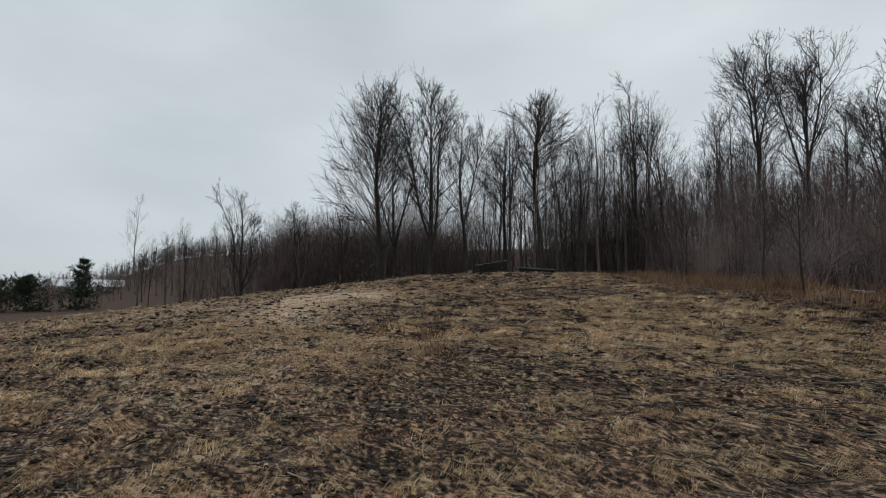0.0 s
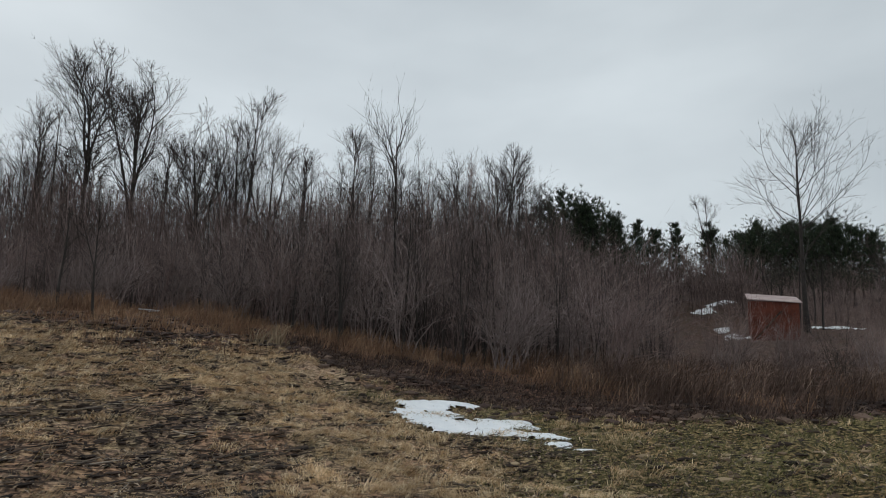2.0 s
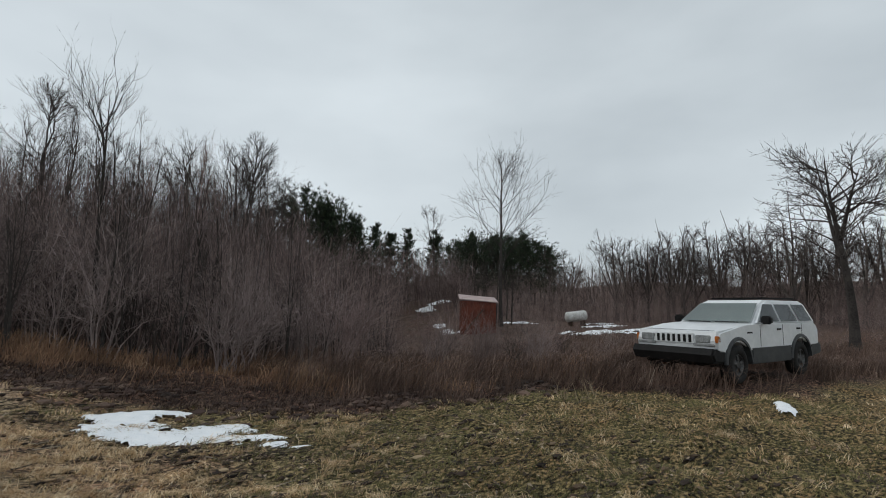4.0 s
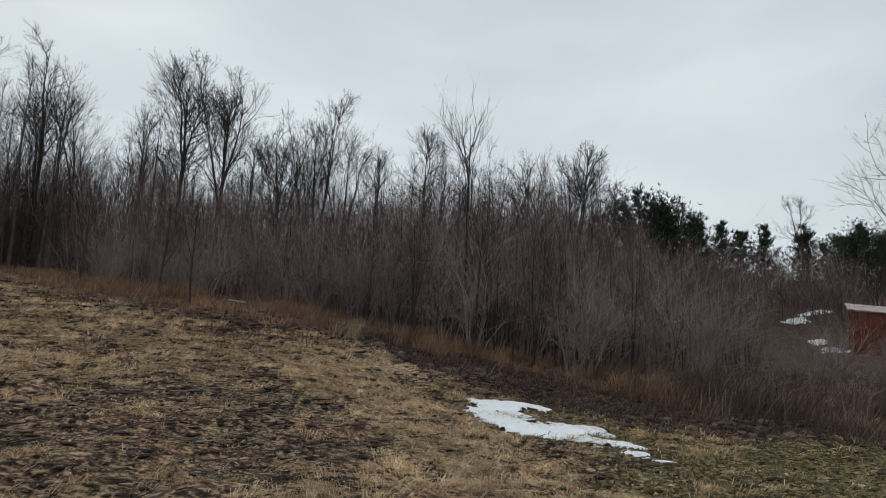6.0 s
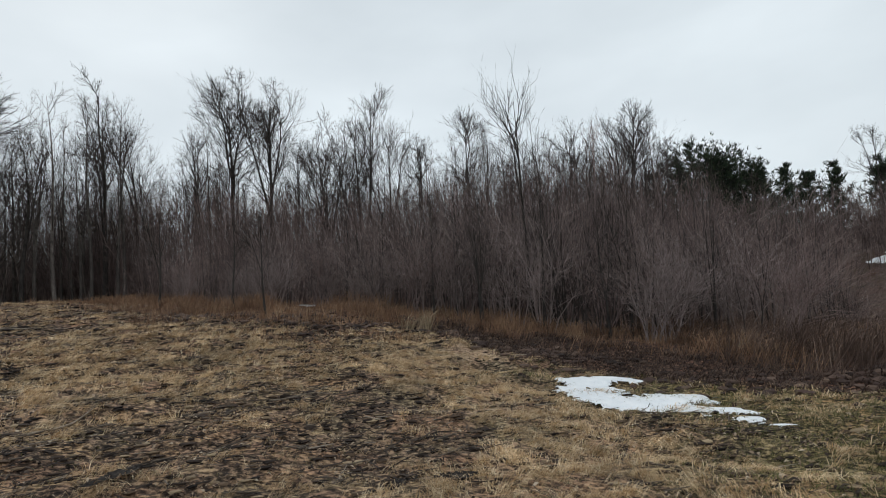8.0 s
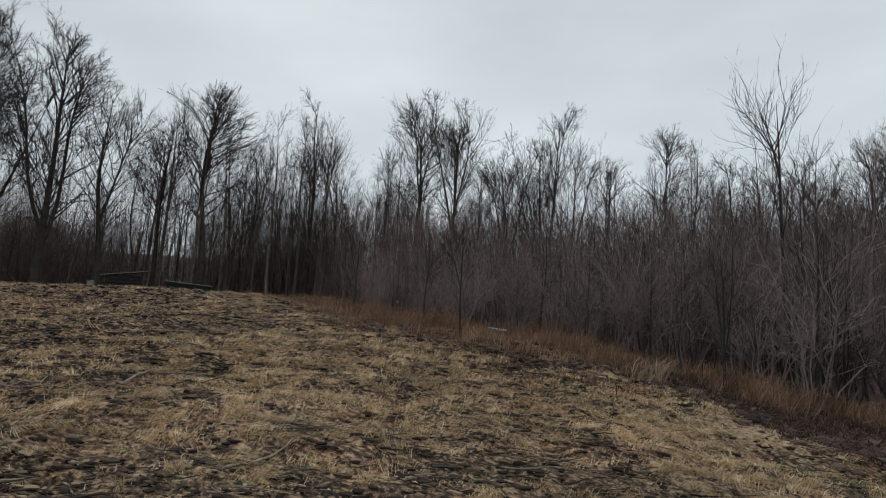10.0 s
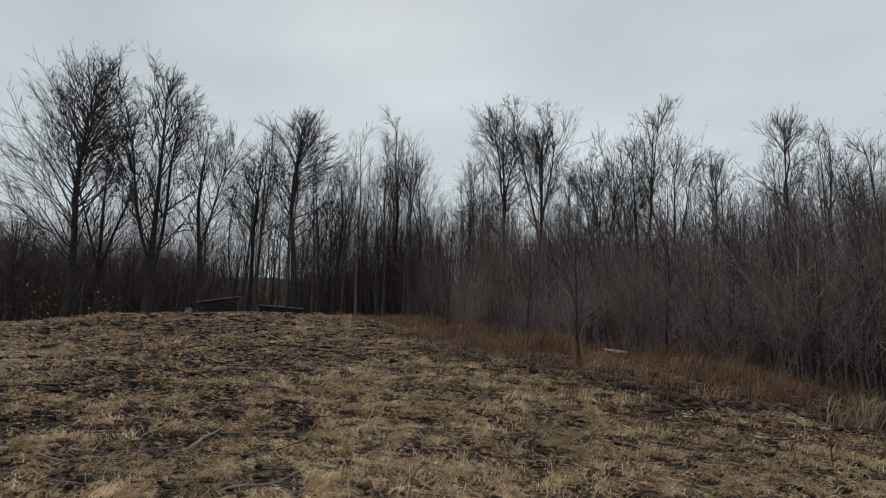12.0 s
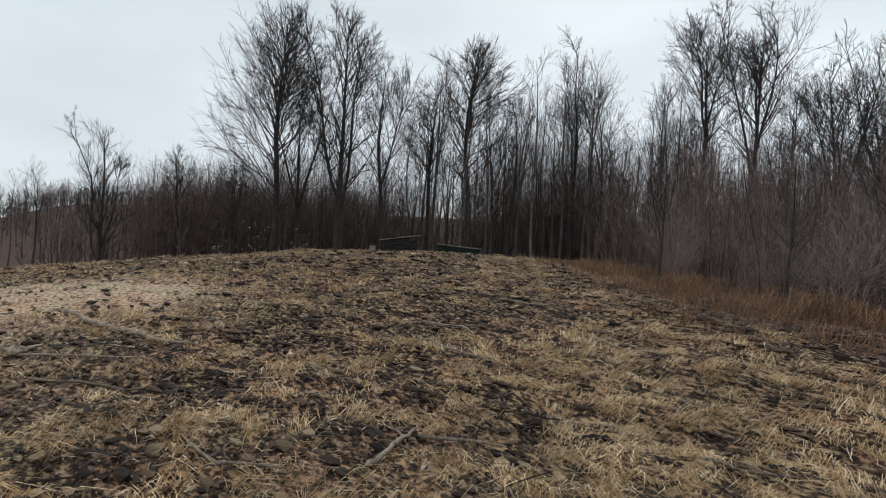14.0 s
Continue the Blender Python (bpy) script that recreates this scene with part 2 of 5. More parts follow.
def ground_material():
    m = bpy.data.materials.new("field_ground")
    m.use_nodes = True
    n, l = m.node_tree.nodes, m.node_tree.links
    b = n["Principled BSDF"]
    b.inputs["Roughness"].default_value, b.inputs["Specular IOR Level"].default_value = 0.92, 0.15
    co = n.new("ShaderNodeTexCoord")

    def noise_node(scale, detail, stretch=(1, 1, 1), turn=0.0):
        mp, no = n.new("ShaderNodeMapping"), n.new("ShaderNodeTexNoise")
        mp.inputs["Scale"].default_value, mp.inputs["Rotation"].default_value = stretch, (0, 0, turn)
        no.inputs["Scale"].default_value, no.inputs["Detail"].default_value, no.inputs["Roughness"].default_value = scale, detail, 0.62
        l.new(co.outputs["Object"], mp.inputs[0])
        l.new(mp.outputs[0], no.inputs["Vector"])
        return no.outputs[0]

    def ramp(value, stops):
        r = n.new("ShaderNodeValToRGB")
        while len(r.color_ramp.elements) < len(stops):
            r.color_ramp.elements.new(0.5)
        for k, (at, c) in enumerate(stops):
            r.color_ramp.elements[k].position, r.color_ramp.elements[k].color = at, (*c, 1)
        l.new(value, r.inputs[0])
        return r.outputs[0]

    def mix(f, a, c):
        x = n.new("ShaderNodeMix")
        x.data_type = "RGBA"
        for s, v in ((x.inputs[0], f), (x.inputs[6], a), (x.inputs[7], c)):
            if isinstance(v, (int, float)):
                s.default_value = v
            else:
                l.new(v, s)
        return x.outputs[2]

    fine, mid, wide = noise_node(15, 8, (1, 1.5, 1), 0.5), noise_node(3.1, 9, (1, 1.5, 1), 0.3), noise_node(0.33, 4)
    # Straw tones; the darkest stop also paints in the shade between tufts.
    shaded_thatch = ramp(fine, [(0.41, (0.022, 0.016, 0.013)), (0.475, (0.150, 0.105, 0.060)), (0.54, (0.37, 0.275, 0.150)), (0.63, (0.60, 0.475, 0.29))])
    dark = ramp(fine, [(0.44, (0.007, 0.006, 0.006)), (0.52, (0.046, 0.034, 0.028)), (0.60, (0.26, 0.19, 0.13))])
    patch = ramp(mid, [(0.48, (0, 0, 0)), (0.57, (1, 1, 1))])
    field = mix(patch, dark, shaded_thatch)
    brown = ramp(wide, [(0.36, (0.15, 0.15, 0.15)), (0.58, (0.75, 0.75, 0.75))])
    field = mix(brown, field, ramp(fine, [(0.43, (0.010, 0.007, 0.007)), (0.51, (0.078, 0.052, 0.038)), (0.60, (0.32, 0.22, 0.14))]))
    cover = n.new("ShaderNodeAttribute")
    cover.attribute_name = "cover"
    sep = n.new("ShaderNodeSeparateColor")
    l.new(cover.outputs["Color"], sep.inputs[0])
    green = ramp(fine, [(0.42, (0.016, 0.015, 0.009)), (0.5, (0.090, 0.084, 0.036)), (0.61, (0.31, 0.25, 0.125))])
    col = mix(sep.outputs[1], field, green)
    soil = ramp(fine, [(0.42, (0.012, 0.008, 0.007)), (0.52, (0.055, 0.035, 0.028)), (0.62, (0.19, 0.125, 0.09))])
    col = mix(sep.outputs[0], col, soil)
    litter = ramp(mid, [(0.35, (0.046, 0.034, 0.029)), (0.7, (0.112, 0.083, 0.068))])
    col = mix(sep.outputs[2], col, litter)
    sand = n.new("ShaderNodeAttribute")
    sand.attribute_name = "sand"
    cut = n.new("ShaderNodeMath")
    cut.operation = "MULTIPLY"
    l.new(sand.outputs["Fac"], cut.inputs[0])
    l.new(ramp(mid, [(0.34, (0, 0, 0)), (0.46, (1, 1, 1))]), cut.inputs[1])
    col = mix(cut.outputs[0], col, ramp(fine, [(0.38, (0.16, 0.115, 0.075)), (0.48, (0.37, 0.305, 0.215)), (0.60, (0.55, 0.47, 0.355))]))
    tint = ramp(noise_node(1.1, 6), [(0.40, (1.06, 0.97, 0.92)), (0.5, (1.0, 1.0, 1.0)), (0.60, (0.94, 1.03, 0.96))])
    hue = n.new("ShaderNodeMix")
    hue.data_type, hue.blend_type = "RGBA", "MULTIPLY"
    hue.inputs[0].default_value = 1.0
    l.new(col, hue.inputs[6])
    l.new(tint, hue.inputs[7])
    col = hue.outputs[2]
    warm = n.new("ShaderNodeMix")
    warm.data_type, warm.blend_type = "RGBA", "MULTIPLY"
    warm.inputs[0].default_value, warm.inputs[7].default_value = 1.0, (1.22, 1.06, 1.02, 1)
    l.new(col, warm.inputs[6])
    l.new(warm.outputs[2], b.inputs["Base Color"])
    bp = n.new("ShaderNodeBump")
    bp.inputs["Strength"].default_value, bp.inputs["Distance"].default_value = 0.9, 0.05
    l.new(fine, bp.inputs["Height"])
    l.new(bp.outputs[0], b.inputs["Normal"])
    return m


GROUND = ground_material()

# ---- lie of the land ----
RIDGE_AZ = (-180, -110, -94, -87, -80, -68, -45, -15, 10, 30, 45, 60, 75, 100, 180)
RIDGE_UP = (3.0, 0.8, 1.0, 1.7, 4.9, 6.5, 6.6, 5.4, 4.6, 3.8, 3.6, 3.0, 3.0, 3.0, 3.0)
EDGE_X = (-60, -24, -20, -8, -5.6, -3.5, -1.2, 0, 1, 1.9, 3.4, 4.9, 7, 9.4, 10.3, 12, 16, 30, 60)
EDGE_Y = (40, 30, 27, 13.3, 11.6, 10.5, 10.3, 10.4, 9.1, 8.5, 7.7, 6.3, 5.5, 5.2, 3.1, 2.0, 1.5, 0, -4)


def step01(a, b, v):
    t = np.clip((v - a) / (b - a), 0, 1)
    return t * t * (3 - 2 * t)


def bell(x, y, a, b, r):
    return np.exp(-0.5 * ((x - a) ** 2 + (y - b) ** 2) / r**2)


def ripple(x, y, size, seed):
    """A smooth random field of about unit height with bumps of that size."""
    r = np.random.default_rng(seed)
    out = 0
    for _ in range(9):
        a, f, p = r.uniform(0, 6.283), r.uniform(0.6, 1.7) * 2.4 / size, r.uniform(0, 6.283)
        out = out + np.sin((x * np.cos(a) + y * np.sin(a)) * f + p)
    return out / 3


def height(x, y):
    x, y = np.asarray(x, float), np.asarray(y, float)
    c, s = math.cos(0.445), math.sin(0.445)
    dx, dy = x + 18.532, y - 19.429
    u, v = dx * c + dy * s, -dx * s + dy * c
    z = -1.03 + 3.132 * np.exp(-0.5 * ((u / 13.05) ** 2 + (v / 15.97) ** 2))
    z = z + 0.52 * bell(x, y, 14, 4, 4.5) - 0.24 * bell(x, y, 2.8, 6.7, 2) + 0.42 * bell(x, y, -2.2, 13.2, 3.2)
    z = z + 0.9 * step01(16, 34, x) + 2.1 * bell(x, y, 28.5, 31, 3.8)
    r = np.hypot(x, y)
    up = np.interp(np.degrees(np.arctan2(x, y)), RIDGE_AZ, RIDGE_UP)
    z = z + 130 * np.tan(np.radians(up)) * step01(58, 150, r) * (1 - 0.6 * step01(400, 1500, r))
    z = z + 0.7 * step01(60, 140, r) * ripple(x, y, 22, 5)
    return z


def bumps(x, y):
    """Tussocks and ruts of the field, on top of the lie of the land."""
    return 0.028 * ripple(x, y, 0.5, 11) + 0.026 * ripple(x, y, 1.1, 12) + 0.018 * ripple(x, y, 0.27, 13)


def surface(x, y):
    r = np.hypot(np.asarray(x) + 2, np.asarray(y) - 3)
    return height(x, y) + bumps(x, y) * (1 - step01(18, 40, r))


def past_edge(x, y):
    """How far past the field's edge, into scrub and wood, a place lies."""
    east = y - np.interp(x, EDGE_X, EDGE_Y)
    return np.maximum(east, (-33 - x) * 0.9)


def mesh_of(name, verts, tris, mat, smooth=False):
    me = bpy.data.meshes.new(name)
    verts, tris = np.asarray(verts, np.float32).reshape(-1, 3), np.asarray(tris, np.int32).reshape(-1, 3)
    me.vertices.add(len(verts))
    me.vertices.foreach_set("co", verts.ravel())
    me.loops.add(tris.size)
    me.loops.foreach_set("vertex_index", tris.ravel())
    me.polygons.add(len(tris))
    me.polygons.foreach_set("loop_start", np.arange(0, tris.size, 3, dtype=np.int32))
    me.polygons.foreach_set("use_smooth", np.full(len(tris), smooth))
    me.materials.append(mat)
    me.update()
    me.validate()
    return me


def bare_sand(x, y):
    """Worn places where pale sandy soil shows through."""
    return 1.6 * bell(x, y, -12.6, 5.6, 1.1) + 0.6 * bell(x, y, -10.8, 3.4, 0.9) + 0.5 * bell(x, y, -15, 2, 2.5) + 0.45 * bell(x, y, -6.2, 0.9, 1.3) + 0.45 * bell(x, y, -9.0, 3.0, 1.2) + 0.8 * bell(x, y, 0.9, 9.0, 0.55)


def ground():
    rings = np.concatenate([np.arange(0.0, 16, 0.12), 16 * 1.045 ** np.arange(0, 122)])
    angles = np.linspace(0, 2 * math.pi, 420, endpoint=False)
    a, r = np.meshgrid(angles, rings[1:])
    x, y = -2 + r * np.sin(a), 3 + r * np.cos(a)
    x, y = np.append(x.ravel(), -2), np.append(y.ravel(), 3)
    z = surface(x, y)
    n, k = len(rings) - 1, len(angles)
    i, j = np.meshgrid(np.arange(n - 1), np.arange(k), indexing="ij")
    p, q = i * k + j, i * k + (j + 1) % k
    t = np.concatenate([np.stack([p, q, p + k], -1).reshape(-1, 3), np.stack([q, q + k, p + k], -1).reshape(-1, 3)])
    j = np.arange(k)
    t = np.concatenate([t, np.stack([np.full(k, n * k), (j + 1) % k, j], -1)])[:, ::-1]
    me = mesh_of("ground", np.stack([x, y, z], -1), t, GROUND, True)
    d = past_edge(x, y) + 0.35 * ripple(x, y, 1.6, 21)
    wood = np.clip(step01(2.5, 7, d), 0, 1)
    soil = step01(-0.1, 0.5, d) * step01(-0.5, 1.5, x) * (1 - 0.6 * wood)
    brownish = 0.55 * step01(-0.3, 0.8, d) * (1 - step01(-0.5, 1.5, x)) * (1 - wood)
    grassy = step01(-0.5, 3.0, x + 0.1 * y - 1.6 + 0.5 * ripple(x, y, 1.1, 22)) * (1 - step01(-0.2, 0.3, d)) * 0.8
    far = step01(45, 70, np.hypot(x, y))
    cover = np.stack([np.clip(soil + brownish, 0, 1), grassy * (1 - far), np.maximum(wood, far), np.ones_like(x)], -1)
    at = me.attributes.new("cover", "FLOAT_COLOR", "POINT")
    at.data.foreach_set("color", cover.astype(np.float32).ravel())
    sandy = bare_sand(x, y) + 0.3 * bell(x, y, 0.4, 5.8, 2.2) + 0.25 * bell(x, y, -4.6, 5, 1.0)
    sa = me.attributes.new("sand", "FLOAT", "POINT")
    sa.data.foreach_set("value", np.clip(sandy, 0, 1).astype(np.float32))
    return tagged(new("ground", me), "brown matted winter field over a low mound, wooded hills around", "ground", kind="structure")


ground()


# ---- building helpers ----
def part(name, me, parent, label=""):
    ob = new(name, me)
    ob.parent = parent
    if label:
        ob["label"] = label
    return ob


def bm_mesh(name, bm, mat, smooth=False):
    me = bpy.data.meshes.new(name)
    bmesh.ops.recalc_face_normals(bm, faces=bm.faces)
    bm.to_mesh(me)
    bm.free()
    if smooth:
        me.polygons.foreach_set("use_smooth", np.ones(len(me.polygons), bool))
    me.materials.append(mat)
    return me


def box_bm(sx, sy, sz, at=(0, 0, 0), bevel=0.0, bm=None, turn=None):
    bm = bm or bmesh.new()
    m = Matrix.Translation(at) @ (turn or Matrix()) @ Matrix.Diagonal((sx, sy, sz, 1))
    made = bmesh.ops.create_cube(bm, size=1, matrix=m)["verts"]
    if bevel:
        edges = list({e for v in made for e in v.link_edges})
        bmesh.ops.bevel(bm, geom=edges, offset=bevel, segments=2, affect="EDGES")
    return bm


def lathe(profile, sides=24, axis="y"):
    """A turned shape from (along, radius) pairs."""
    bm = bmesh.new()
    rings = []
    for u, r in profile:
        ring = []
        for k in range(sides):
            a = 2 * math.pi * k / sides
            c, s = r * math.cos(a), r * math.sin(a)
            ring.append(bm.verts.new((c, u, s) if axis == "y" else (u, c, s) if axis == "x" else (c, s, u)))
        rings.append(ring)
    for a, b in zip(rings, rings[1:]):
        for k in range(sides):
            bm.faces.new((a[k], a[(k + 1) % sides], b[(k + 1) % sides], b[k]))
    for ring in (rings[0], rings[-1]):
        bm.faces.new(ring)
    return bm


# Curves: each row is start, direction, length, bend and sway; many are made into tubes at once.
def on_curve(c, s):
    s = np.asarray(s, float)[..., None]
    L = c["len"].reshape(-1, *([1] * (s.ndim - 1)))
    shape = (-1, *([1] * (s.ndim - 2)), 3)
    p, d, b, w = (c[k].reshape(shape) for k in ("p", "d", "bend", "sway"))
    return p + L * (d * s + b * s * s + w * np.sin(s * c["waves"].reshape(-1, *([1] * (s.ndim - 1)))))


def slope_of(c, s):
    d = c["d"] + 2 * c["bend"] * s[:, None]
    return d / np.linalg.norm(d, axis=1, keepdims=True)


def curves(rng, p, d, length, r, up=0.0, sway=0.02):
    n = len(p)
    d = d / np.linalg.norm(d, axis=1, keepdims=True)
    bend = np.tile((0.0, 0.0, 1.0), (n, 1)) * np.asarray(up).reshape(-1, 1) + rng.normal(0, 0.028, (n, 3))
    return dict(p=np.asarray(p, float), d=d, len=np.broadcast_to(length, n).astype(float), r=np.broadcast_to(r, n).astype(float), bend=bend,
                sway=rng.normal(0, sway, (n, 3)), waves=rng.uniform(4, 9, n))


def tubes(c, rings, sides, tip=0.25, flare=0.0):
    n = len(c["len"])
    s = np.broadcast_to(np.linspace(0, 1, rings), (n, rings))
    mid = on_curve(c, s)
    t = np.gradient(mid, axis=1)
    t /= np.linalg.norm(t, axis=-1, keepdims=True) + 1e-9
    ref = np.where(np.abs(t[..., 2:3]) > 0.8, (1.0, 0, 0), (0, 0, 1.0))
    a = np.cross(t, ref)
    a /= np.linalg.norm(a, axis=-1, keepdims=True) + 1e-9
    b = np.cross(t, a)
    rad = c["r"][:, None] * (1 - (1 - tip) * s + flare * np.exp(-s * 22))
    ang = np.arange(sides) * 2 * math.pi / sides
    v = mid[:, :, None] + rad[:, :, None, None] * (a[:, :, None] * np.cos(ang)[:, None] + b[:, :, None] * np.sin(ang)[:, None])
    i, j, k = np.meshgrid(np.arange(n), np.arange(rings - 1), np.arange(sides), indexing="ij")
    q = (i * rings + j) * sides
    f = np.stack([q + k, q + (k + 1) % sides, q + sides + k, q + (k + 1) % sides, q + sides + (k + 1) % sides, q + sides + k], -1)
    return v.reshape(-1, 3), f.reshape(-1, 3)


def slivers(rng, c):
    """The finest twigs: one pointed sliver each."""
    a, b = on_curve(c, np.zeros((len(c["len"]), 1)))[:, 0], on_curve(c, np.ones((len(c["len"]), 1)))[:, 0]
    side = np.cross(b - a, rng.normal(size=a.shape))
    side *= c["r"][:, None] / (np.linalg.norm(side, axis=1, keepdims=True) + 1e-9)
    return np.stack([a - side, a + side, b], 1).reshape(-1, 3), np.arange(len(a) * 3).reshape(-1, 3)


def thinned(rng, child, parent, each):
    """Fewer twigs on the shorter limbs."""
    long = np.repeat(parent["len"], each)
    keep = rng.uniform(0, 1, len(long)) < np.clip(long / (0.55 * long.max()), 0.28, 1)
    return {k: v[keep] for k, v in child.items()}


def joined(*pieces):
    verts, tris, at = [], [], 0
    for v, f in pieces:
        verts.append(v)
        tris.append(f + at)
        at += len(v)
    return np.concatenate(verts), np.concatenate(tris)


def offshoots(rng, parent, each, low, high, angle, length, r, up, sway=0.02, power=1.0):
    """Children along each parent curve; angle in degrees off the parent; length is told by the place along it."""
    n = len(parent["len"])
    idx = np.repeat(np.arange(n), each)
    m = len(idx)
    s = low + (high - low) * rng.uniform(0, 1, m) ** power
    pick = {k: v[idx] for k, v in parent.items()}
    at = on_curve(pick, s[:, None])[:, 0]
    t = slope_of(pick, s)
    side = np.cross(t, rng.normal(size=(m, 3)))
    side /= np.linalg.norm(side, axis=1, keepdims=True)
    a = np.radians((angle(s) if callable(angle) else angle) * rng.normal(1, 0.2, m))[:, None]
    d = t * np.cos(a) + side * np.sin(a)
    pr = pick["r"] * (1 - 0.7 * s)
    return curves(rng, at, d, length(s, pick["len"]) * rng.uniform(0.75, 1.2, m), np.minimum(r * rng.uniform(0.8, 1.25, m), pr * 0.85), up, sway)



def forks(rng, parent, each, angle, share, r, up=0.04):
    """Each limb forks into a few near its end; a child is that share of its parent's length."""
    n = len(parent["len"])
    idx = np.repeat(np.arange(n), each)
    m = len(idx)
    s = np.where(np.tile(np.arange(each), n) == 0, 1.0, rng.uniform(0.35, 0.98, m))
    pick = {k: v[idx] for k, v in parent.items()}
    at, t = on_curve(pick, s[:, None])[:, 0], slope_of(pick, s)
    side = np.cross(t, rng.normal(size=(m, 3)))
    side /= np.linalg.norm(side, axis=1, keepdims=True)
    a = np.radians(angle * np.where(s > 0.99, 0.6, 1.1) * rng.normal(1, 0.25, m))[:, None]
    return curves(rng, at, t * np.cos(a) + side * np.sin(a), pick["len"] * share * rng.uniform(0.7, 1.2, m), np.minimum(r * rng.uniform(0.85, 1.15, m), pick["r"] * 0.8), up, 0.02)


# ---- trees ----
def bare_tree(seed, top, girth=0.2, clear=0.3, leaders=1, fork=0.4, reach=0.36, limbs=22, twigs=(3, 3), lean=0.02, spray=14, angle=38, lift=0.18, twig_r=0.0125, rough=False, trunk_mat=None, twig_mat=None):
    """The meshes of one leafless tree: trunk with its leaders, and crown."""
    rng = np.random.default_rng(seed)
    tall = top * 0.98
    d0 = np.array([[rng.normal(0, lean), rng.normal(0, lean), 1.0]])
    stem = curves(rng, np.array([[0, 0, -0.15]]), d0, tall * (1.0 if leaders == 1 else 0.91), girth, 0.0, 0.008)
    stem["bend"] *= 0.4
    sets = [stem]
    if leaders > 1:
        extra = offshoots(rng, stem, leaders - 1, fork * 0.8, fork * 1.3, spray, lambda s, L: L * (0.98 - s), girth * 0.52, 0.06, 0.014)
        turn = rng.uniform(0, 6.28) + np.arange(leaders - 1) * 6.28 / (leaders - 1) + rng.normal(0, 0.3, leaders - 1)
        out = np.radians(rng.normal(spray, spray * 0.25, leaders - 1))
        extra["d"] = np.stack([np.sin(out) * np.cos(turn), np.sin(out) * np.sin(turn), np.cos(out)], -1)
        sets.append(extra)
    trunk = joined(tubes(stem, 12, 8, 0.07, 0.5), *[tubes(c, 8, 6, 0.1) for c in sets[1:]])
    crown = []
    for k, c in enumerate(sets):
        low = clear if k == 0 else 0.16

        def limb_length(s, L):
            u = (s - low) / (1 - low)
            return 0.52 * tall * (reach * (1 if k == 0 else 0.8) * (1 - u) ** 0.6 * np.minimum(1, 0.7 + 1.2 * u) + 0.05)

        limb = offshoots(rng, c, limbs * 4 // 3 if k == 0 else max(10, limbs * 9 // 10), low, 0.985, lambda s: angle * (1.2 - 0.5 * s), limb_length, girth * 0.17, lift, 0.014)
        crown.append(tubes(limb, 3, 3, 0.5) if rough else tubes(limb, 5, 4, 0.45))
        share = 0.66
        for step, each in enumerate((3, 3, *twigs)):
            limb = forks(rng, limb, each, 33, share, (girth * 0.085, twig_r * 1.7, twig_r * 1.4, twig_r * 1.2)[step], lift * 0.5)
            crown.append(tubes(limb, 2 if rough else 3, 3, 0.5) if step == 0 or (step == 1 and not rough) else slivers(rng, limb))
    return mesh_of("trunk", *trunk, trunk_mat or BARK, True), mesh_of("crown", *joined(*crown), twig_mat or TWIG)


def plant(name, meshes, x, y, label, category, group, spin=0.0, size=1.0, sink=0.0):
    root = new(name)
    root.matrix_world = Matrix.LocRotScale((x, y, float(surface(x, y)) - sink), Euler((0, 0, spin)), (size,) * 3)
    for me in meshes:
        part(me.name.split(".")[0], me, root)
    return tagged(root, label, category, group)


MAPLE = "tall leafless maple with many upswept branches at the wood's edge"
POLE = "slender leafless forest tree with a high narrow crown"
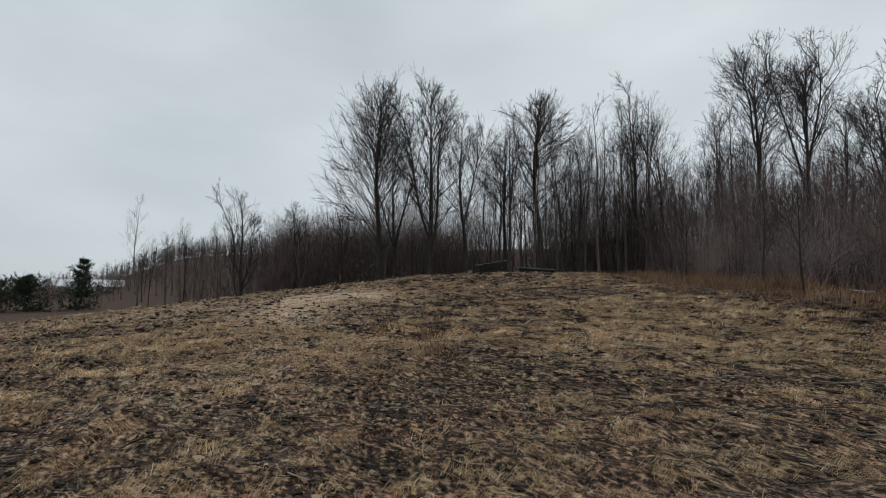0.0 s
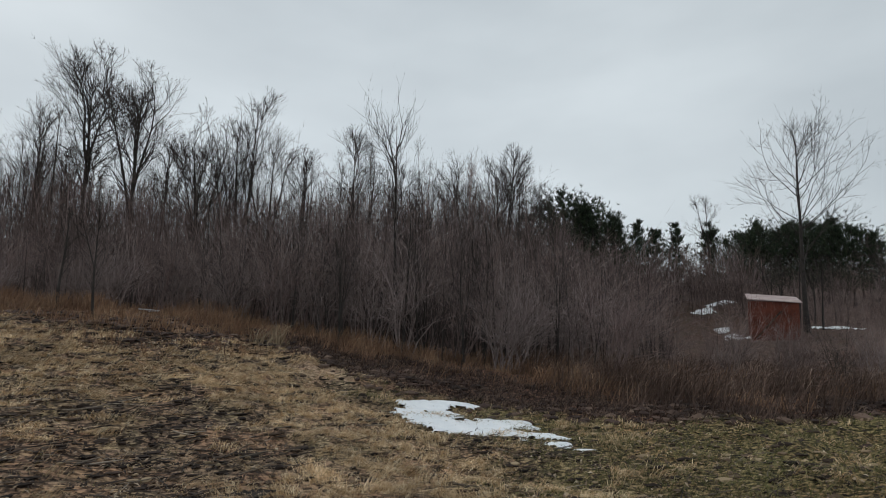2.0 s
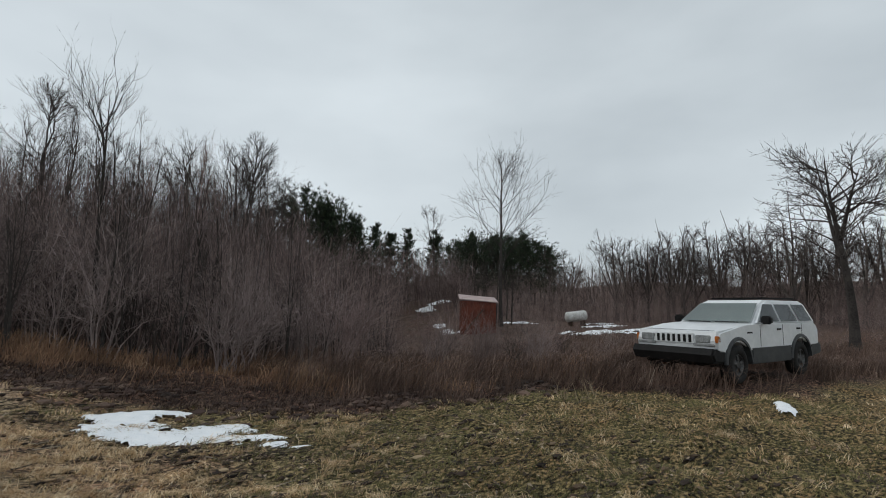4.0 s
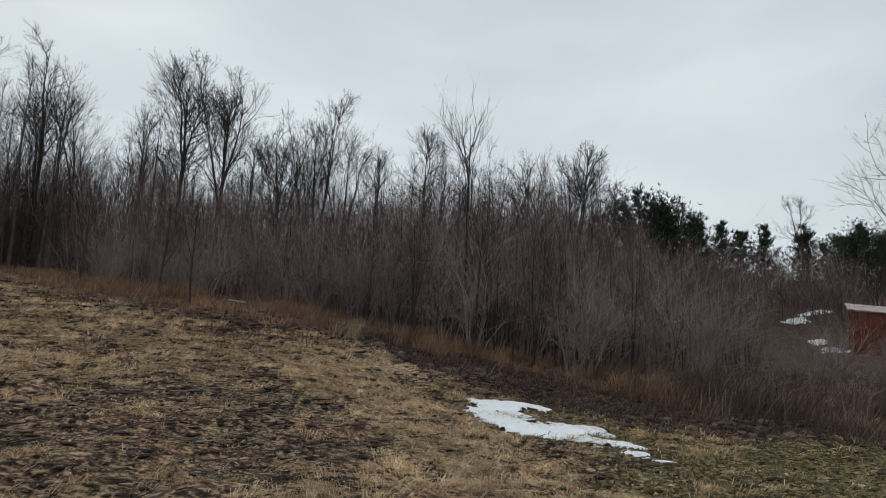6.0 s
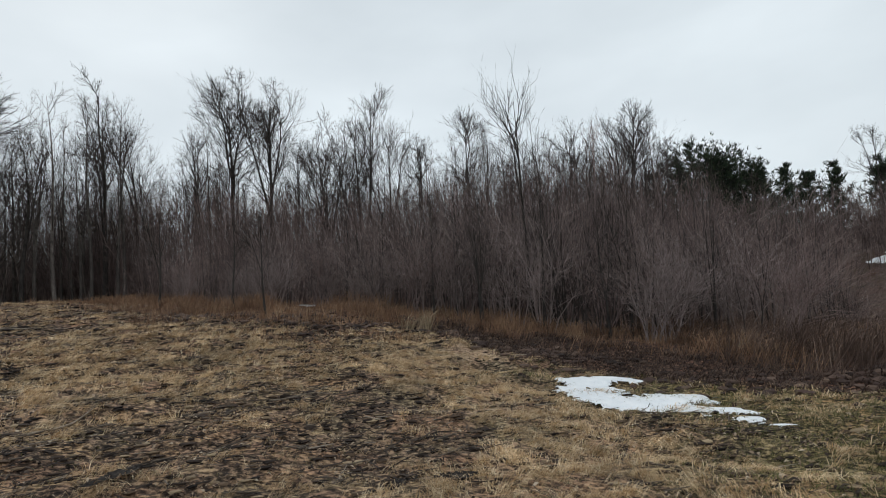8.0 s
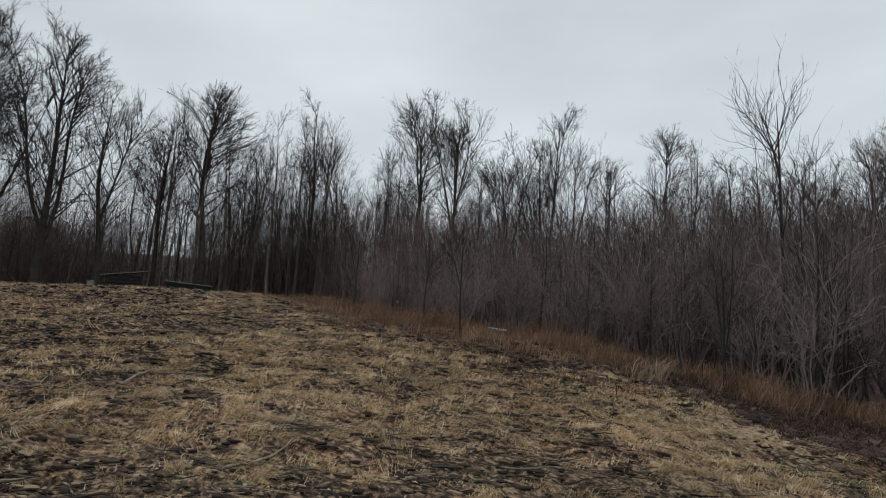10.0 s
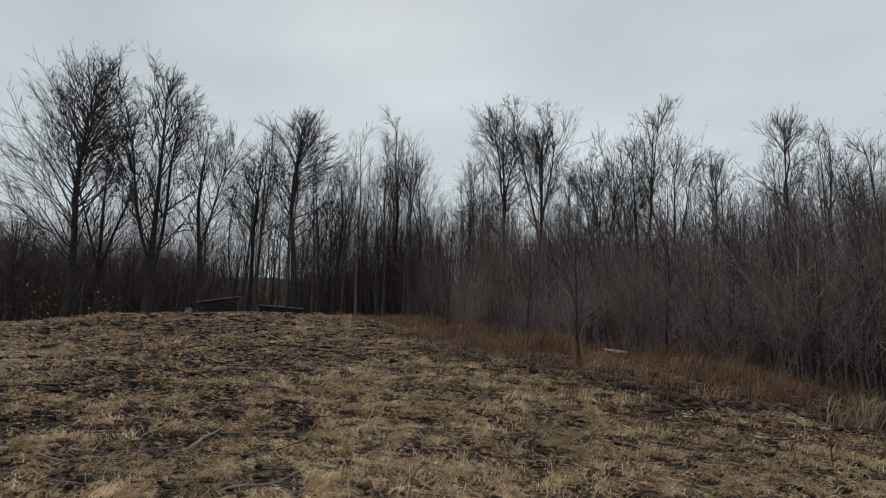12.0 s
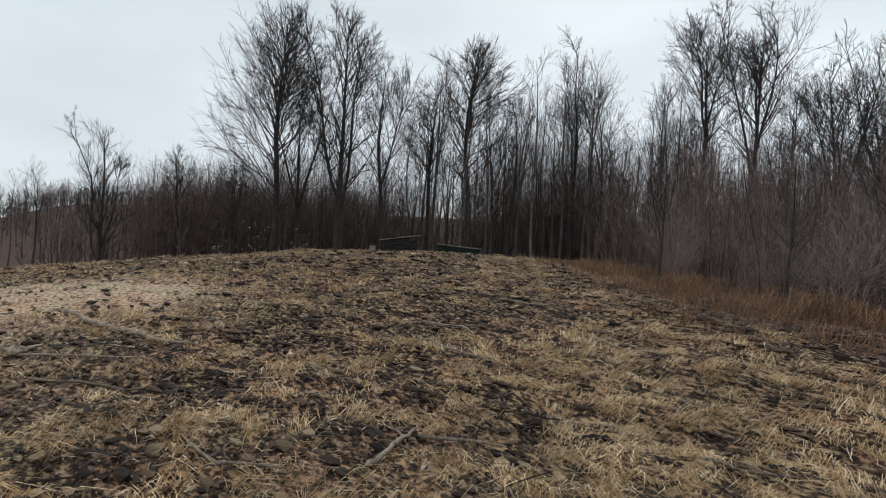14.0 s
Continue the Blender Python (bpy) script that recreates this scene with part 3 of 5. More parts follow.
# x, y, height, and the form of each tree that stands out against the sky
TREES = [
    (-34.3, 19.5, 18.2, dict(girth=0.27, clear=0.17, leaders=2, fork=0.5, reach=0.29, limbs=46, angle=46, lift=0.16, twigs=(3, 3), spray=8), MAPLE),
    (-30.5, 21.8, 17.0, dict(girth=0.25, clear=0.30, leaders=3, fork=0.22, reach=0.24, limbs=28, angle=40, lift=0.16, twigs=(3, 3), spray=9), MAPLE),
    (-36.5, 22.6, 14.8, dict(girth=0.20, clear=0.35, leaders=3, fork=0.4, reach=0.25, limbs=12), POLE),
    (-30.6, 25.2, 15.4, dict(girth=0.20, clear=0.34, leaders=2, fork=0.4, reach=0.30, limbs=20), MAPLE),
    (-28.1, 30.8, 17.7, dict(girth=0.27, clear=0.36, leaders=2, fork=0.5, reach=0.25, limbs=28, angle=52, lift=0.1), "dark leafless tree with crooked, densely twigged crown"),
    (-30.2, 29.0, 14.4, dict(girth=0.20, clear=0.4, leaders=2, fork=0.5, reach=0.26, limbs=22, angle=50, lift=0.1), "dark leafless tree with crooked, densely twigged crown"),
    (-26.8, 34.5, 14.8, dict(girth=0.17, clear=0.45, leaders=2, fork=0.5, reach=0.2, limbs=16), POLE),
    (-24.2, 38.7, 19.0, dict(girth=0.22, clear=0.5, leaders=3, fork=0.45, reach=0.2, limbs=13, angle=34), POLE),
    (-22.8, 41.8, 17.4, dict(girth=0.18, clear=0.5, leaders=2, fork=0.5, reach=0.2, limbs=14), POLE),
    (-17.1, 45.3, 22.1, dict(girth=0.25, clear=0.5, leaders=4, fork=0.52, reach=0.23, limbs=18, angle=46, spray=11), "tall leafless tree with a broad forked top"),
    (-20.3, 45.2, 18.2, dict(girth=0.19, clear=0.5, leaders=2, fork=0.5, reach=0.2, limbs=14), POLE),
    (-13.4, 44.4, 21.6, dict(girth=0.25, clear=0.5, leaders=4, fork=0.5, reach=0.22, limbs=18, angle=38, spray=8), "tall leafless tree with a fan-shaped top"),
    (-12.0, 47.7, 17.6, dict(girth=0.16, clear=0.55, leaders=2, fork=0.6, reach=0.16, limbs=12), POLE),
    (-8.8, 46.6, 18.6, dict(girth=0.23, clear=0.42, leaders=4, fork=0.36, reach=0.26, limbs=18, angle=42, spray=12), "spreading leafless tree with a rounded twiggy crown"),
    (-5.8, 47.6, 20.0, dict(girth=0.25, clear=0.42, leaders=5, fork=0.36, reach=0.25, limbs=18, angle=42, spray=13), "spreading leafless tree with a rounded twiggy crown"),
    (-3.3, 47.0, 18.2, dict(girth=0.21, clear=0.42, leaders=3, fork=0.4, reach=0.26, limbs=18, angle=42, spray=12), "spreading leafless tree with a rounded twiggy crown"),
    (-0.2, 46.0, 17.6, dict(girth=0.18, clear=0.45, leaders=3, fork=0.5, reach=0.18, limbs=14), POLE),
    (3.8, 41.6, 18.0, dict(girth=0.19, clear=0.62, leaders=2, fork=0.6, reach=0.16, limbs=16, angle=46), POLE),
    (8.8, 36.7, 13.0, dict(girth=0.17, clear=0.35, leaders=3, fork=0.4, reach=0.26, limbs=16), MAPLE),
    (15.8, 38.7, 15.2, dict(girth=0.24, clear=0.30, leaders=4, fork=0.3, reach=0.28, limbs=20, angle=44, spray=19), "spreading leafless tree with a rounded twiggy crown"),
    (12.4, 40.0, 14.2, dict(girth=0.20, clear=0.35, leaders=3, fork=0.4, reach=0.26, limbs=14), MAPLE),
    (18.5, 37.4, 12.8, dict(girth=0.18, clear=0.32, leaders=3, fork=0.4, reach=0.28, limbs=12, angle=50), "spreading leafless tree with a rounded twiggy crown"),
    (27.95, 22.6, 12.4, dict(girth=0.15, clear=0.3, leaders=1, reach=0.42, limbs=22, angle=46, lift=0.16, twigs=(3, 2), twig_r=0.010), "lone leafless tree with an oval crown in the scrub"),
    (37.6, 40.0, 12.9, dict(girth=0.12, clear=0.5, leaders=2, fork=0.5, reach=0.15, limbs=10), POLE),
    (-44.7, 12.4, 11.2, dict(girth=0.17, clear=0.2, leaders=3, fork=0.1, reach=0.26, limbs=18, angle=36, spray=9, lift=0.2), "leafless tree with several stems from one stump"),
    (-45.4, 17.6, 10.6, dict(girth=0.15, clear=0.3, leaders=3, fork=0.3, reach=0.24, limbs=12), POLE),
    (-40.4, 19.5, 9.6, dict(girth=0.15, clear=0.3, leaders=3, fork=0.3, reach=0.26, limbs=12), POLE),
    (25.0, 2.9, 9.0, dict(girth=0.20, clear=0.45, leaders=3, fork=0.45, reach=0.42, limbs=13, angle=60, lift=0.03, spray=24), "old leafless tree with long crooked spreading boughs"),
]
for k, (x, y, tall, form, label) in enumerate(TREES):
    plant("bare_tree", bare_tree(100 + k, tall, **form), x, y, label, "tree", "trees of the wood's edge", spin=k * 1.3)

# forest trees behind, in six shapes
SHAPES = [bare_tree(300 + k, 16, girth=g, clear=c, leaders=n, fork=0.45, reach=r * 1.1, limbs=11, twigs=(3, 2), twig_r=0.015, rough=True, trunk_mat=FOREST_BARK, twig_mat=FOREST_TWIG) for k, (g, c, n, r) in enumerate(
    [(0.14, 0.4, 1, 0.2), (0.15, 0.35, 2, 0.22), (0.12, 0.45, 1, 0.17), (0.16, 0.3, 3, 0.24), (0.11, 0.4, 2, 0.18), (0.14, 0.3, 2, 0.27)])]
rng = np.random.default_rng(7)
STANDS = [  # bearing from, to, distance from, to, height from, to, how many
    (-66, -48, 40, 54, 6.5, 9.5, 14), (-48, -22, 40, 62, 12, 16.5, 60), (-24, 6, 46, 66, 12, 17, 64), (4, 26, 32, 50, 10, 13.6, 50),
    (-84, -62, 46, 115, 7, 10, 40), (22, 58, 60, 90, 5, 7.5, 14), (84, 120, 40, 60, 6, 9, 10)]
models = []
count = 0
for a0, a1, d0, d1, h0, h1, n in STANDS:
    for k in range(n):
        az, d, tall = radians(a0 + (a1 - a0) * (k + rng.uniform(0, 1)) / n), rng.uniform(d0, d1), rng.uniform(h0, h1)
        x, y = d * math.sin(az), d * math.cos(az)
        m = Matrix.LocRotScale((x, y, float(surface(x, y))), Euler((0, 0, rng.uniform(0, 6.28))), (tall / 16,) * 3)
        if count < len(SHAPES):
            models.append(plant("forest_tree", SHAPES[count], x, y, "grey leafless forest tree among many others", "tree", "forest trees", size=tall / 16))
        else:
            copy_thing(models[count % len(models)], Matrix.Translation(m.translation) @ Euler((0, 0, rng.uniform(0, 6.28))).to_matrix().to_4x4() @ Matrix.Diagonal((*(tall / 16 / q for q in models[count % len(models)].scale), 1)))
        count += 1

# broad old trees beyond the parked car
BROAD = [bare_tree(340 + k, 9, girth=0.2, clear=0.22, leaders=5, fork=0.2, reach=0.24, limbs=11, twigs=(3, 2), spray=24, angle=52, lift=0.06, twig_r=0.019, rough=True, trunk_mat=FOREST_BARK, twig_mat=FOREST_TWIG) for k in range(3)]
broad_models = []
for k in range(24):
    az, d, tall = radians((57.5 if k < 2 else 62.5 + 24 * (k - 2 + rng.uniform(0, 1)) / 22)), (72 if k < 2 else rng.uniform(44, 56)), rng.uniform(8.0, 9.6)
    x, y = d * math.sin(az) + 1.5 * (k == 1), d * math.cos(az)
    if k < len(BROAD):
        broad_models.append(plant("broad_tree", BROAD[k], x, y, "broad leafless tree with a dense rounded crown", "tree", "broad trees beyond the car", size=tall / 9))
    else:
        base = broad_models[k % 3]
        copy_thing(base, Matrix.Translation((x, y, float(surface(x, y)))) @ Euler((0, 0, rng.uniform(0, 6.28))).to_matrix().to_4x4() @ Matrix.Diagonal((*(tall / 9 / q for q in base.scale), 1)))


def pine(seed, tall, wide, bare=0.06, round_top=False):
    """A pine: a tapered stem, limbs in loose whorls, and tufts of needles along their outer ends."""
    rng = np.random.default_rng(seed)
    stem = curves(rng, np.array([[0, 0, -0.1]]), np.array([[rng.normal(0, 0.03), rng.normal(0, 0.03), 1.0]]), tall, tall * 0.014 + 0.04, 0, 0.006)
    n = max(90, int(tall * 8.5))
    whorls = np.linspace(bare, 0.985, max(7, int(tall * 1.5)))
    s = np.clip(rng.choice(whorls, n) + rng.normal(0, 0.008, n), bare, 0.99)
    az = rng.uniform(0, 6.283, n)
    d = np.stack([np.cos(az), np.sin(az), rng.uniform(-0.1, 0.3, n) + 0.7 * s], -1)
    at = on_curve({k: np.repeat(v, n, 0) for k, v in stem.items()}, s[:, None])[:, 0]
    length = wide * ((1.02 - s) ** (0.5 if round_top else 0.8)) * rng.uniform(0.2, 1.3, n) + 0.25
    limb = curves(rng, at, d, length, 0.035, 0.14, 0.02)
    each = 9
    idx = np.repeat(np.arange(n), each)
    u = rng.uniform(0.25, 1.05, len(idx))
    c = on_curve({k: v[idx] for k, v in limb.items()}, u[:, None])[:, 0] + rng.normal(0, 0.15, (len(idx), 3)) * np.clip(length[idx], 0.5, 2.6)[:, None]
    m = 7
    grow = np.repeat(slope_of({k: v[idx] for k, v in limb.items()}, u), m, 0)
    c = np.repeat(c, m, 0) + rng.normal(0, 0.07, (len(idx) * m, 3))
    out = grow * 0.7 + (0, 0, 0.55) + rng.normal(0, 0.6, c.shape)
    out /= np.linalg.norm(out, axis=1, keepdims=True)
    side = np.cross(out, rng.normal(size=c.shape))
    side /= np.linalg.norm(side, axis=1, keepdims=True)
    l, w = rng.uniform(0.2, 0.48, (len(c), 1)), rng.uniform(0.022, 0.05, (len(c), 1))
    v = np.stack([c - side * w, c + side * w, c + out * l], 1).reshape(-1, 3)
    return mesh_of("trunk", *joined(tubes(stem, 8, 6, 0.1), tubes(limb, 4, 3, 0.3)), BARK, True), mesh_of("crown", v, np.arange(len(v)).reshape(-1, 3), NEEDLE)


PINES = [(23.6, 46.2, 13.6, 3.6), (25.0, 45.4, 14.2, 3.8), (26.8, 44.5, 13.2, 3.8), (28.6, 45.4, 12.4, 3.6), (22.9, 48.5, 12.0, 4.0), (27.6, 48.0, 12.4, 4.0), (30.4, 45.8, 11.6, 3.2), (31.6, 47.0, 10.2, 3.2), (34.4, 48.4, 10.6, 2.6), (35.9, 48.1, 11.2, 2.4), (38.2, 48.6, 10.4, 2.4), (39.1, 46.3, 10.9, 2.2), (40.4, 43.2, 10.6, 2.2),
         (-75.0, 2.5, 5.4, 2.6), (-75.0, -2.6, 3.6, 3.2), (-72, -5.5, 3.2, 2.8)]
for k, (x, y, tall, wide) in enumerate(PINES):
    plant("pine_tree", pine(400 + k, tall * (0.94 if x > 0 else 1), wide * (1.35 if x > 0 else 1.1), 0.03 if x < 0 else 0.2, 0 < x < 33), x, y, "dark green pine with an uneven top", "pine tree", "pines", spin=k * 2.1)
# the close stand of pines on the far rise
stand = [pine(450 + k, 11, 6.2, 0.2, True) for k in range(3)]
first = []
for k in range(24):
    a = radians(44.8 + 11.5 * (k + rng.uniform(0, 0.8)) / 24)
    d = rng.uniform(84, 98)
    x, y, tall = d * math.sin(a), d * math.cos(a), rng.uniform(10, 11.6) * (1 - 0.28 * step01(8, 11.5, math.degrees(a) - 44.8)) * (0.82 if k == 0 else 1)
    if k < 3:
        first.append(plant("pine_tree", stand[k], x, y, "dark pine in a close far stand", "pine tree", "far stand of pines", size=tall / 11))
    else:
        copy_thing(first[k % 3], Matrix.Translation((x, y, float(surface(x, y)))) @ Euler((0, 0, k)).to_matrix().to_4x4() @ Matrix.Diagonal((*(tall / 11 / s for s in first[k % 3].scale), 1)))

# ---- saplings and scrub at the wood's edge ----
YOUNGS = [bare_tree(500 + k, 6, girth=g, clear=0.22, leaders=n, fork=0.2, reach=0.26, limbs=10, twigs=(2, 1), angle=40, lift=0.14, twig_r=0.0062, lean=0.10, rough=True, trunk_mat=TWIG, twig_mat=(TWIG if k % 3 == 1 else YOUNG))
          for k, (g, n) in enumerate([(0.032, 1), (0.03, 2), (0.042, 2), (0.028, 1), (0.035, 3), (0.03, 2), (0.04, 1)])]
young_models = []


def sapling(x, y, tall, k, spin):
    if len(young_models) < len(YOUNGS):
        young_models.append(plant("sapling", YOUNGS[len(young_models)], x, y, "thin brown sapling with upswept twigs", "sapling", "saplings of the thicket", size=tall / 6))
        return
    base = young_models[k % len(young_models)]
    copy_thing(base, Matrix.Translation((x, y, float(surface(x, y)))) @ Euler((0, 0, spin)).to_matrix().to_4x4() @ Matrix.Diagonal((*(tall / 6 / s for s in base.scale), 1)))


rng = np.random.default_rng(17)
for k in range(285):
    for _ in range(80):
        az, d = (rng.uniform(-46, 40), rng.uniform(12.5, 31)) if k < 200 else (rng.uniform(-3, 30), rng.uniform(13, 24))
        x, y = d * math.sin(radians(az)), d * math.cos(radians(az))
        if float(past_edge(x, y)) > (5.2 if x > 0 else 4.2) and math.hypot(x + 19.5, y - 19.5) > 6 and rng.uniform() < 1.2 - 0.03 * (d - 12):
            break
    tall = min(1.0, 0.32 + 0.08 * float(past_edge(x, y))) * float(np.interp(az, (-46, -12, -4, 2, 14, 30, 40), (2.8, 3.4, 4.4, 5.5, 5.6, 4.9, 3.4))) * rng.uniform(0.6, 1.12) * (1 + 0.012 * (d - 14))
    sapling(x, y, tall, k, rng.uniform(0, 6.28))
# the young trees that stand out
plant("sapling", bare_tree(600, 7.9, spray=7, girth=0.075, clear=0.5, leaders=2, fork=0.58, reach=0.22, limbs=7, twigs=(1, 1), angle=36, lift=0.34, twig_r=0.010, trunk_mat=TWIG, twig_mat=TWIG), 3.0, 14.4, "tall whip-like young tree with upright twigs", "sapling", "saplings of the thicket")
plant("sapling", bare_tree(601, 8.6, spray=6, girth=0.05, clear=0.5, leaders=2, fork=0.6, reach=0.10, limbs=6, twigs=(2, 2), angle=20, lift=0.3, twig_r=0.008, trunk_mat=YOUNG, twig_mat=YOUNG), 6.4, 18.7, "tall whip-like young tree with upright twigs", "sapling", "saplings of the thicket")
plant("sapling", bare_tree(602, 3.4, girth=0.035, clear=0.15, leaders=2, fork=0.2, reach=0.25, limbs=9, twigs=(2, 2), angle=35, lift=0.2, twig_r=0.007), 1.24, 12.4, "dark forked young tree at the scrub's edge", "sapling", "saplings of the thicket")
plant("sapling", bare_tree(603, 2.9, girth=0.032, clear=0.2, leaders=2, fork=0.45, reach=0.28, limbs=16, twigs=(3, 2), angle=35, lift=0.2, twig_r=0.007), -3.85, 11.9, "dark slim young tree at the scrub's edge", "sapling", "saplings of the thicket")

DARK_STEMS = [bare_tree(620 + k, 3.4, girth=0.042, clear=0.25, leaders=n, fork=0.4, reach=0.26, limbs=8, twigs=(2, 1), angle=38, lift=0.15, twig_r=0.006, lean=0.08, rough=True, trunk_mat=BARK, twig_mat=TWIG) for k, n in enumerate((1, 2, 3))]
dark_models = []
for k, (x, y, tall) in enumerate([(0.1, 14.4, 3.2), (0.8, 14.6, 3.8), (1.35, 12.9, 2.9), (2.9, 12.9, 4.2), (4.3, 12.2, 3.4), (5.0, 12.5, 3.9), (-1.4, 14.9, 3.0), (-5.6, 14.6, 3.2), (-8.4, 15.9, 3.4), (6.6, 11.6, 3.0), (-2.6, 16.2, 3.8), (3.6, 14.6, 4.4), (28.6, 23.6, 5.0), (29.4, 22.8, 4.5), (27.4, 24.4, 4.6), (30.4, 23.6, 4.2), (28.9, 25.0, 5.2), (31.0, 24.6, 4.4)]):
    if k < 3:
        dark_models.append(plant("sapling", DARK_STEMS[k], x, y, "slim dark-barked young tree before the thicket", "sapling", "dark young trees", size=tall / 3.4))
    else:
        base = dark_models[k % 3]
        copy_thing(base, Matrix.Translation((x, y, float(surface(x, y)))) @ Euler((0, 0, k * 1.9)).to_matrix().to_4x4() @ Matrix.Diagonal((*(tall / 3.4 / q for q in base.scale), 1)))


def scatter(rng, n, x0, x1, y0, y1, keep, most=1.0):
    """Places in a stretch, kept with the given likelihood."""
    xs, ys = np.empty(0), np.empty(0)
    while len(xs) < n:
        x, y = rng.uniform(x0, x1, n * 2), rng.uniform(y0, y1, n * 2)
        ok = rng.uniform(0, 1, n * 2) * most < keep(x, y)
        xs, ys = np.append(xs, x[ok]), np.append(ys, y[ok])
    return xs[:n], ys[:n]


def blades(rng, x, y, tall, wide, lean, wind=(0, 0), droop=0.5, lift=0.0):
    """Thin bent blades: root, knee and tip, three triangles each."""
    n = len(x)
    z = surface(x, y) - 0.01 + lift
    p = np.stack([x, y, z], -1)
    az = rng.uniform(0, 6.283, n)
    out = np.stack([np.cos(az) * lean + wind[0], np.sin(az) * lean + wind[1], np.zeros(n)], -1)
    knee = p + (out * 0.45 + (0, 0, 0.55)) * tall[:, None]
    tip = p + (out * (1 + droop * 0.6) + np.array((0, 0, 1.0 - droop * 0.55))) * tall[:, None]
    sa = rng.uniform(0, 6.283, n)
    side = np.stack([np.cos(sa), np.sin(sa), np.zeros(n)], -1) * wide[:, None]
    v = np.stack([p - side, p + side, knee - side * 0.8, knee + side * 0.8, tip], 1).reshape(-1, 3)
    i = np.arange(n)[:, None] * 5
    t = np.concatenate([i + (0, 1, 2), i + (1, 3, 2), i + (2, 3, 4)])
    return v, t


def stuff(name, mesh, label, category):
    return tagged(new(name, mesh), label, category, kind="stuff")


# many-stemmed shrubs before the thicket, some with pale twigs, and dark slim stems among them
def many_stemmed(seed, tall, stems, mat):
    rng = np.random.default_rng(seed)
    a = rng.uniform(0, 6.283, stems)
    st = curves(rng, np.stack([0.12 * np.cos(a), 0.12 * np.sin(a), np.full(stems, -0.05)], -1), np.stack([np.cos(a) * rng.uniform(0.1, 0.5, stems) + 0.12, np.sin(a) * rng.uniform(0.1, 0.5, stems), np.ones(stems)], -1), tall * rng.uniform(0.45, 0.62, stems), 0.017, 0.06, 0.03)
    out = [tubes(st, 6, 4, 0.5)]
    side = offshoots(rng, st, 4, 0.3, 0.95, 42, lambda s, L: L * 0.45, 0.008, 0.1, 0.03)
    limb = {k: np.concatenate([st[k], side[k]]) for k in st}
    out.append(tubes(side, 4, 3, 0.5))
    for each, r in ((3, 0.0075), (3, 0.006), (2, 0.0055)):
        limb = forks(rng, limb, each, 36, 0.6, r, 0.05)
        out.append(tubes(limb, 3, 3, 0.5) if r > 0.007 else slivers(rng, limb))
    return [mesh_of("branchwork", *joined(*out), mat)]


SHRUB_KINDS = [("grey leafless shrub of many pale leaning stems", PALE_BARK, 3.2, 6), ("brown leafless shrub with upswept fine twigs", YOUNG, 3.0, 7), ("dark leafless shrub of crooked stems", TWIG, 2.8, 4), ("grey leafless shrub of many pale leaning stems", PALE_BARK, 2.6, 8)]
shrub_models = [None] * len(SHRUB_KINDS)
rng = np.random.default_rng(37)
SHRUBS = [(az, d, k) for az, d, k in zip(np.linspace(-27, 62, 54) + rng.normal(0, 1.0, 54), rng.uniform(0.3, 2.6, 54), rng.integers(0, 4, 54))]
for az, past, kind in SHRUBS:
    reach_out = np.arange(6, 60, 0.1)
    line_x, line_y = reach_out * math.sin(radians(az)), reach_out * math.cos(radians(az))
    rim = reach_out[np.argmax(past_edge(line_x, line_y) > (4.4 if az > 0 else 3.4) + past)]
    x, y = rim * math.sin(radians(az)), rim * math.cos(radians(az))
    if math.hypot(x - 13.9, y - 3.5) < 3.5 or math.hypot(x - 25.3, y - 22.4) < 2.5 or rim > 34:
        continue
    label, mat, tall, stems = SHRUB_KINDS[kind]
    size = rng.uniform(0.7, 1.15) * float(np.interp(az, (-27, -5, 5, 30, 42, 62), (0.75, 0.95, 1.15, 1.05, 0.6, 0.45)))
    if shrub_models[kind] is None:
        shrub_models[kind] = plant("shrub", many_stemmed(640 + kind, tall, stems, mat), x, y, label, "shrub", "shrubs before the thicket", size=size)
    else:
        base = shrub_models[kind]
        copy_thing(base, Matrix.Translation((x, y, float(surface(x, y)))) @ Euler((0, 0, rng.uniform(-0.8, 0.8))).to_matrix().to_4x4() @ Matrix.Diagonal((*(size / q for q in base.scale), 1)))

# thicket of thin stems between the saplings
rng = np.random.default_rng(23)


def in_thicket(x, y):
    d = past_edge(x, y)
    r, az = np.hypot(x, y), np.degrees(np.arctan2(x, y))
    gaps = 0.25 + 0.75 * step01(-0.5, 0.4, ripple(x, y, 2.2, 25))
    west = gaps * (d > np.where(x > 0, 4.9, 3.6) + 0.9 * ripple(x, y, 1.6, 24)) * (r < 34) * (az > -52) * (az <= 41) * (1 - 0.6 * step01(16, 34, r)) * (np.hypot(x + 19.5, y - 19.5) > 6)
    return west + (az > 41) * (az < 92) * (d > 2.5) * (r < 58) * np.minimum(1, 0.25 + 0.014 * r) * (1 + 1.2 * step01(34, 40, r)) * (np.hypot(x - 13.9, y - 3.5) > 3.4) * (np.hypot(x - 25.3, y - 22.4) > 1.6) * (np.hypot(x - 32.5, y - 19.4) > 2.0)


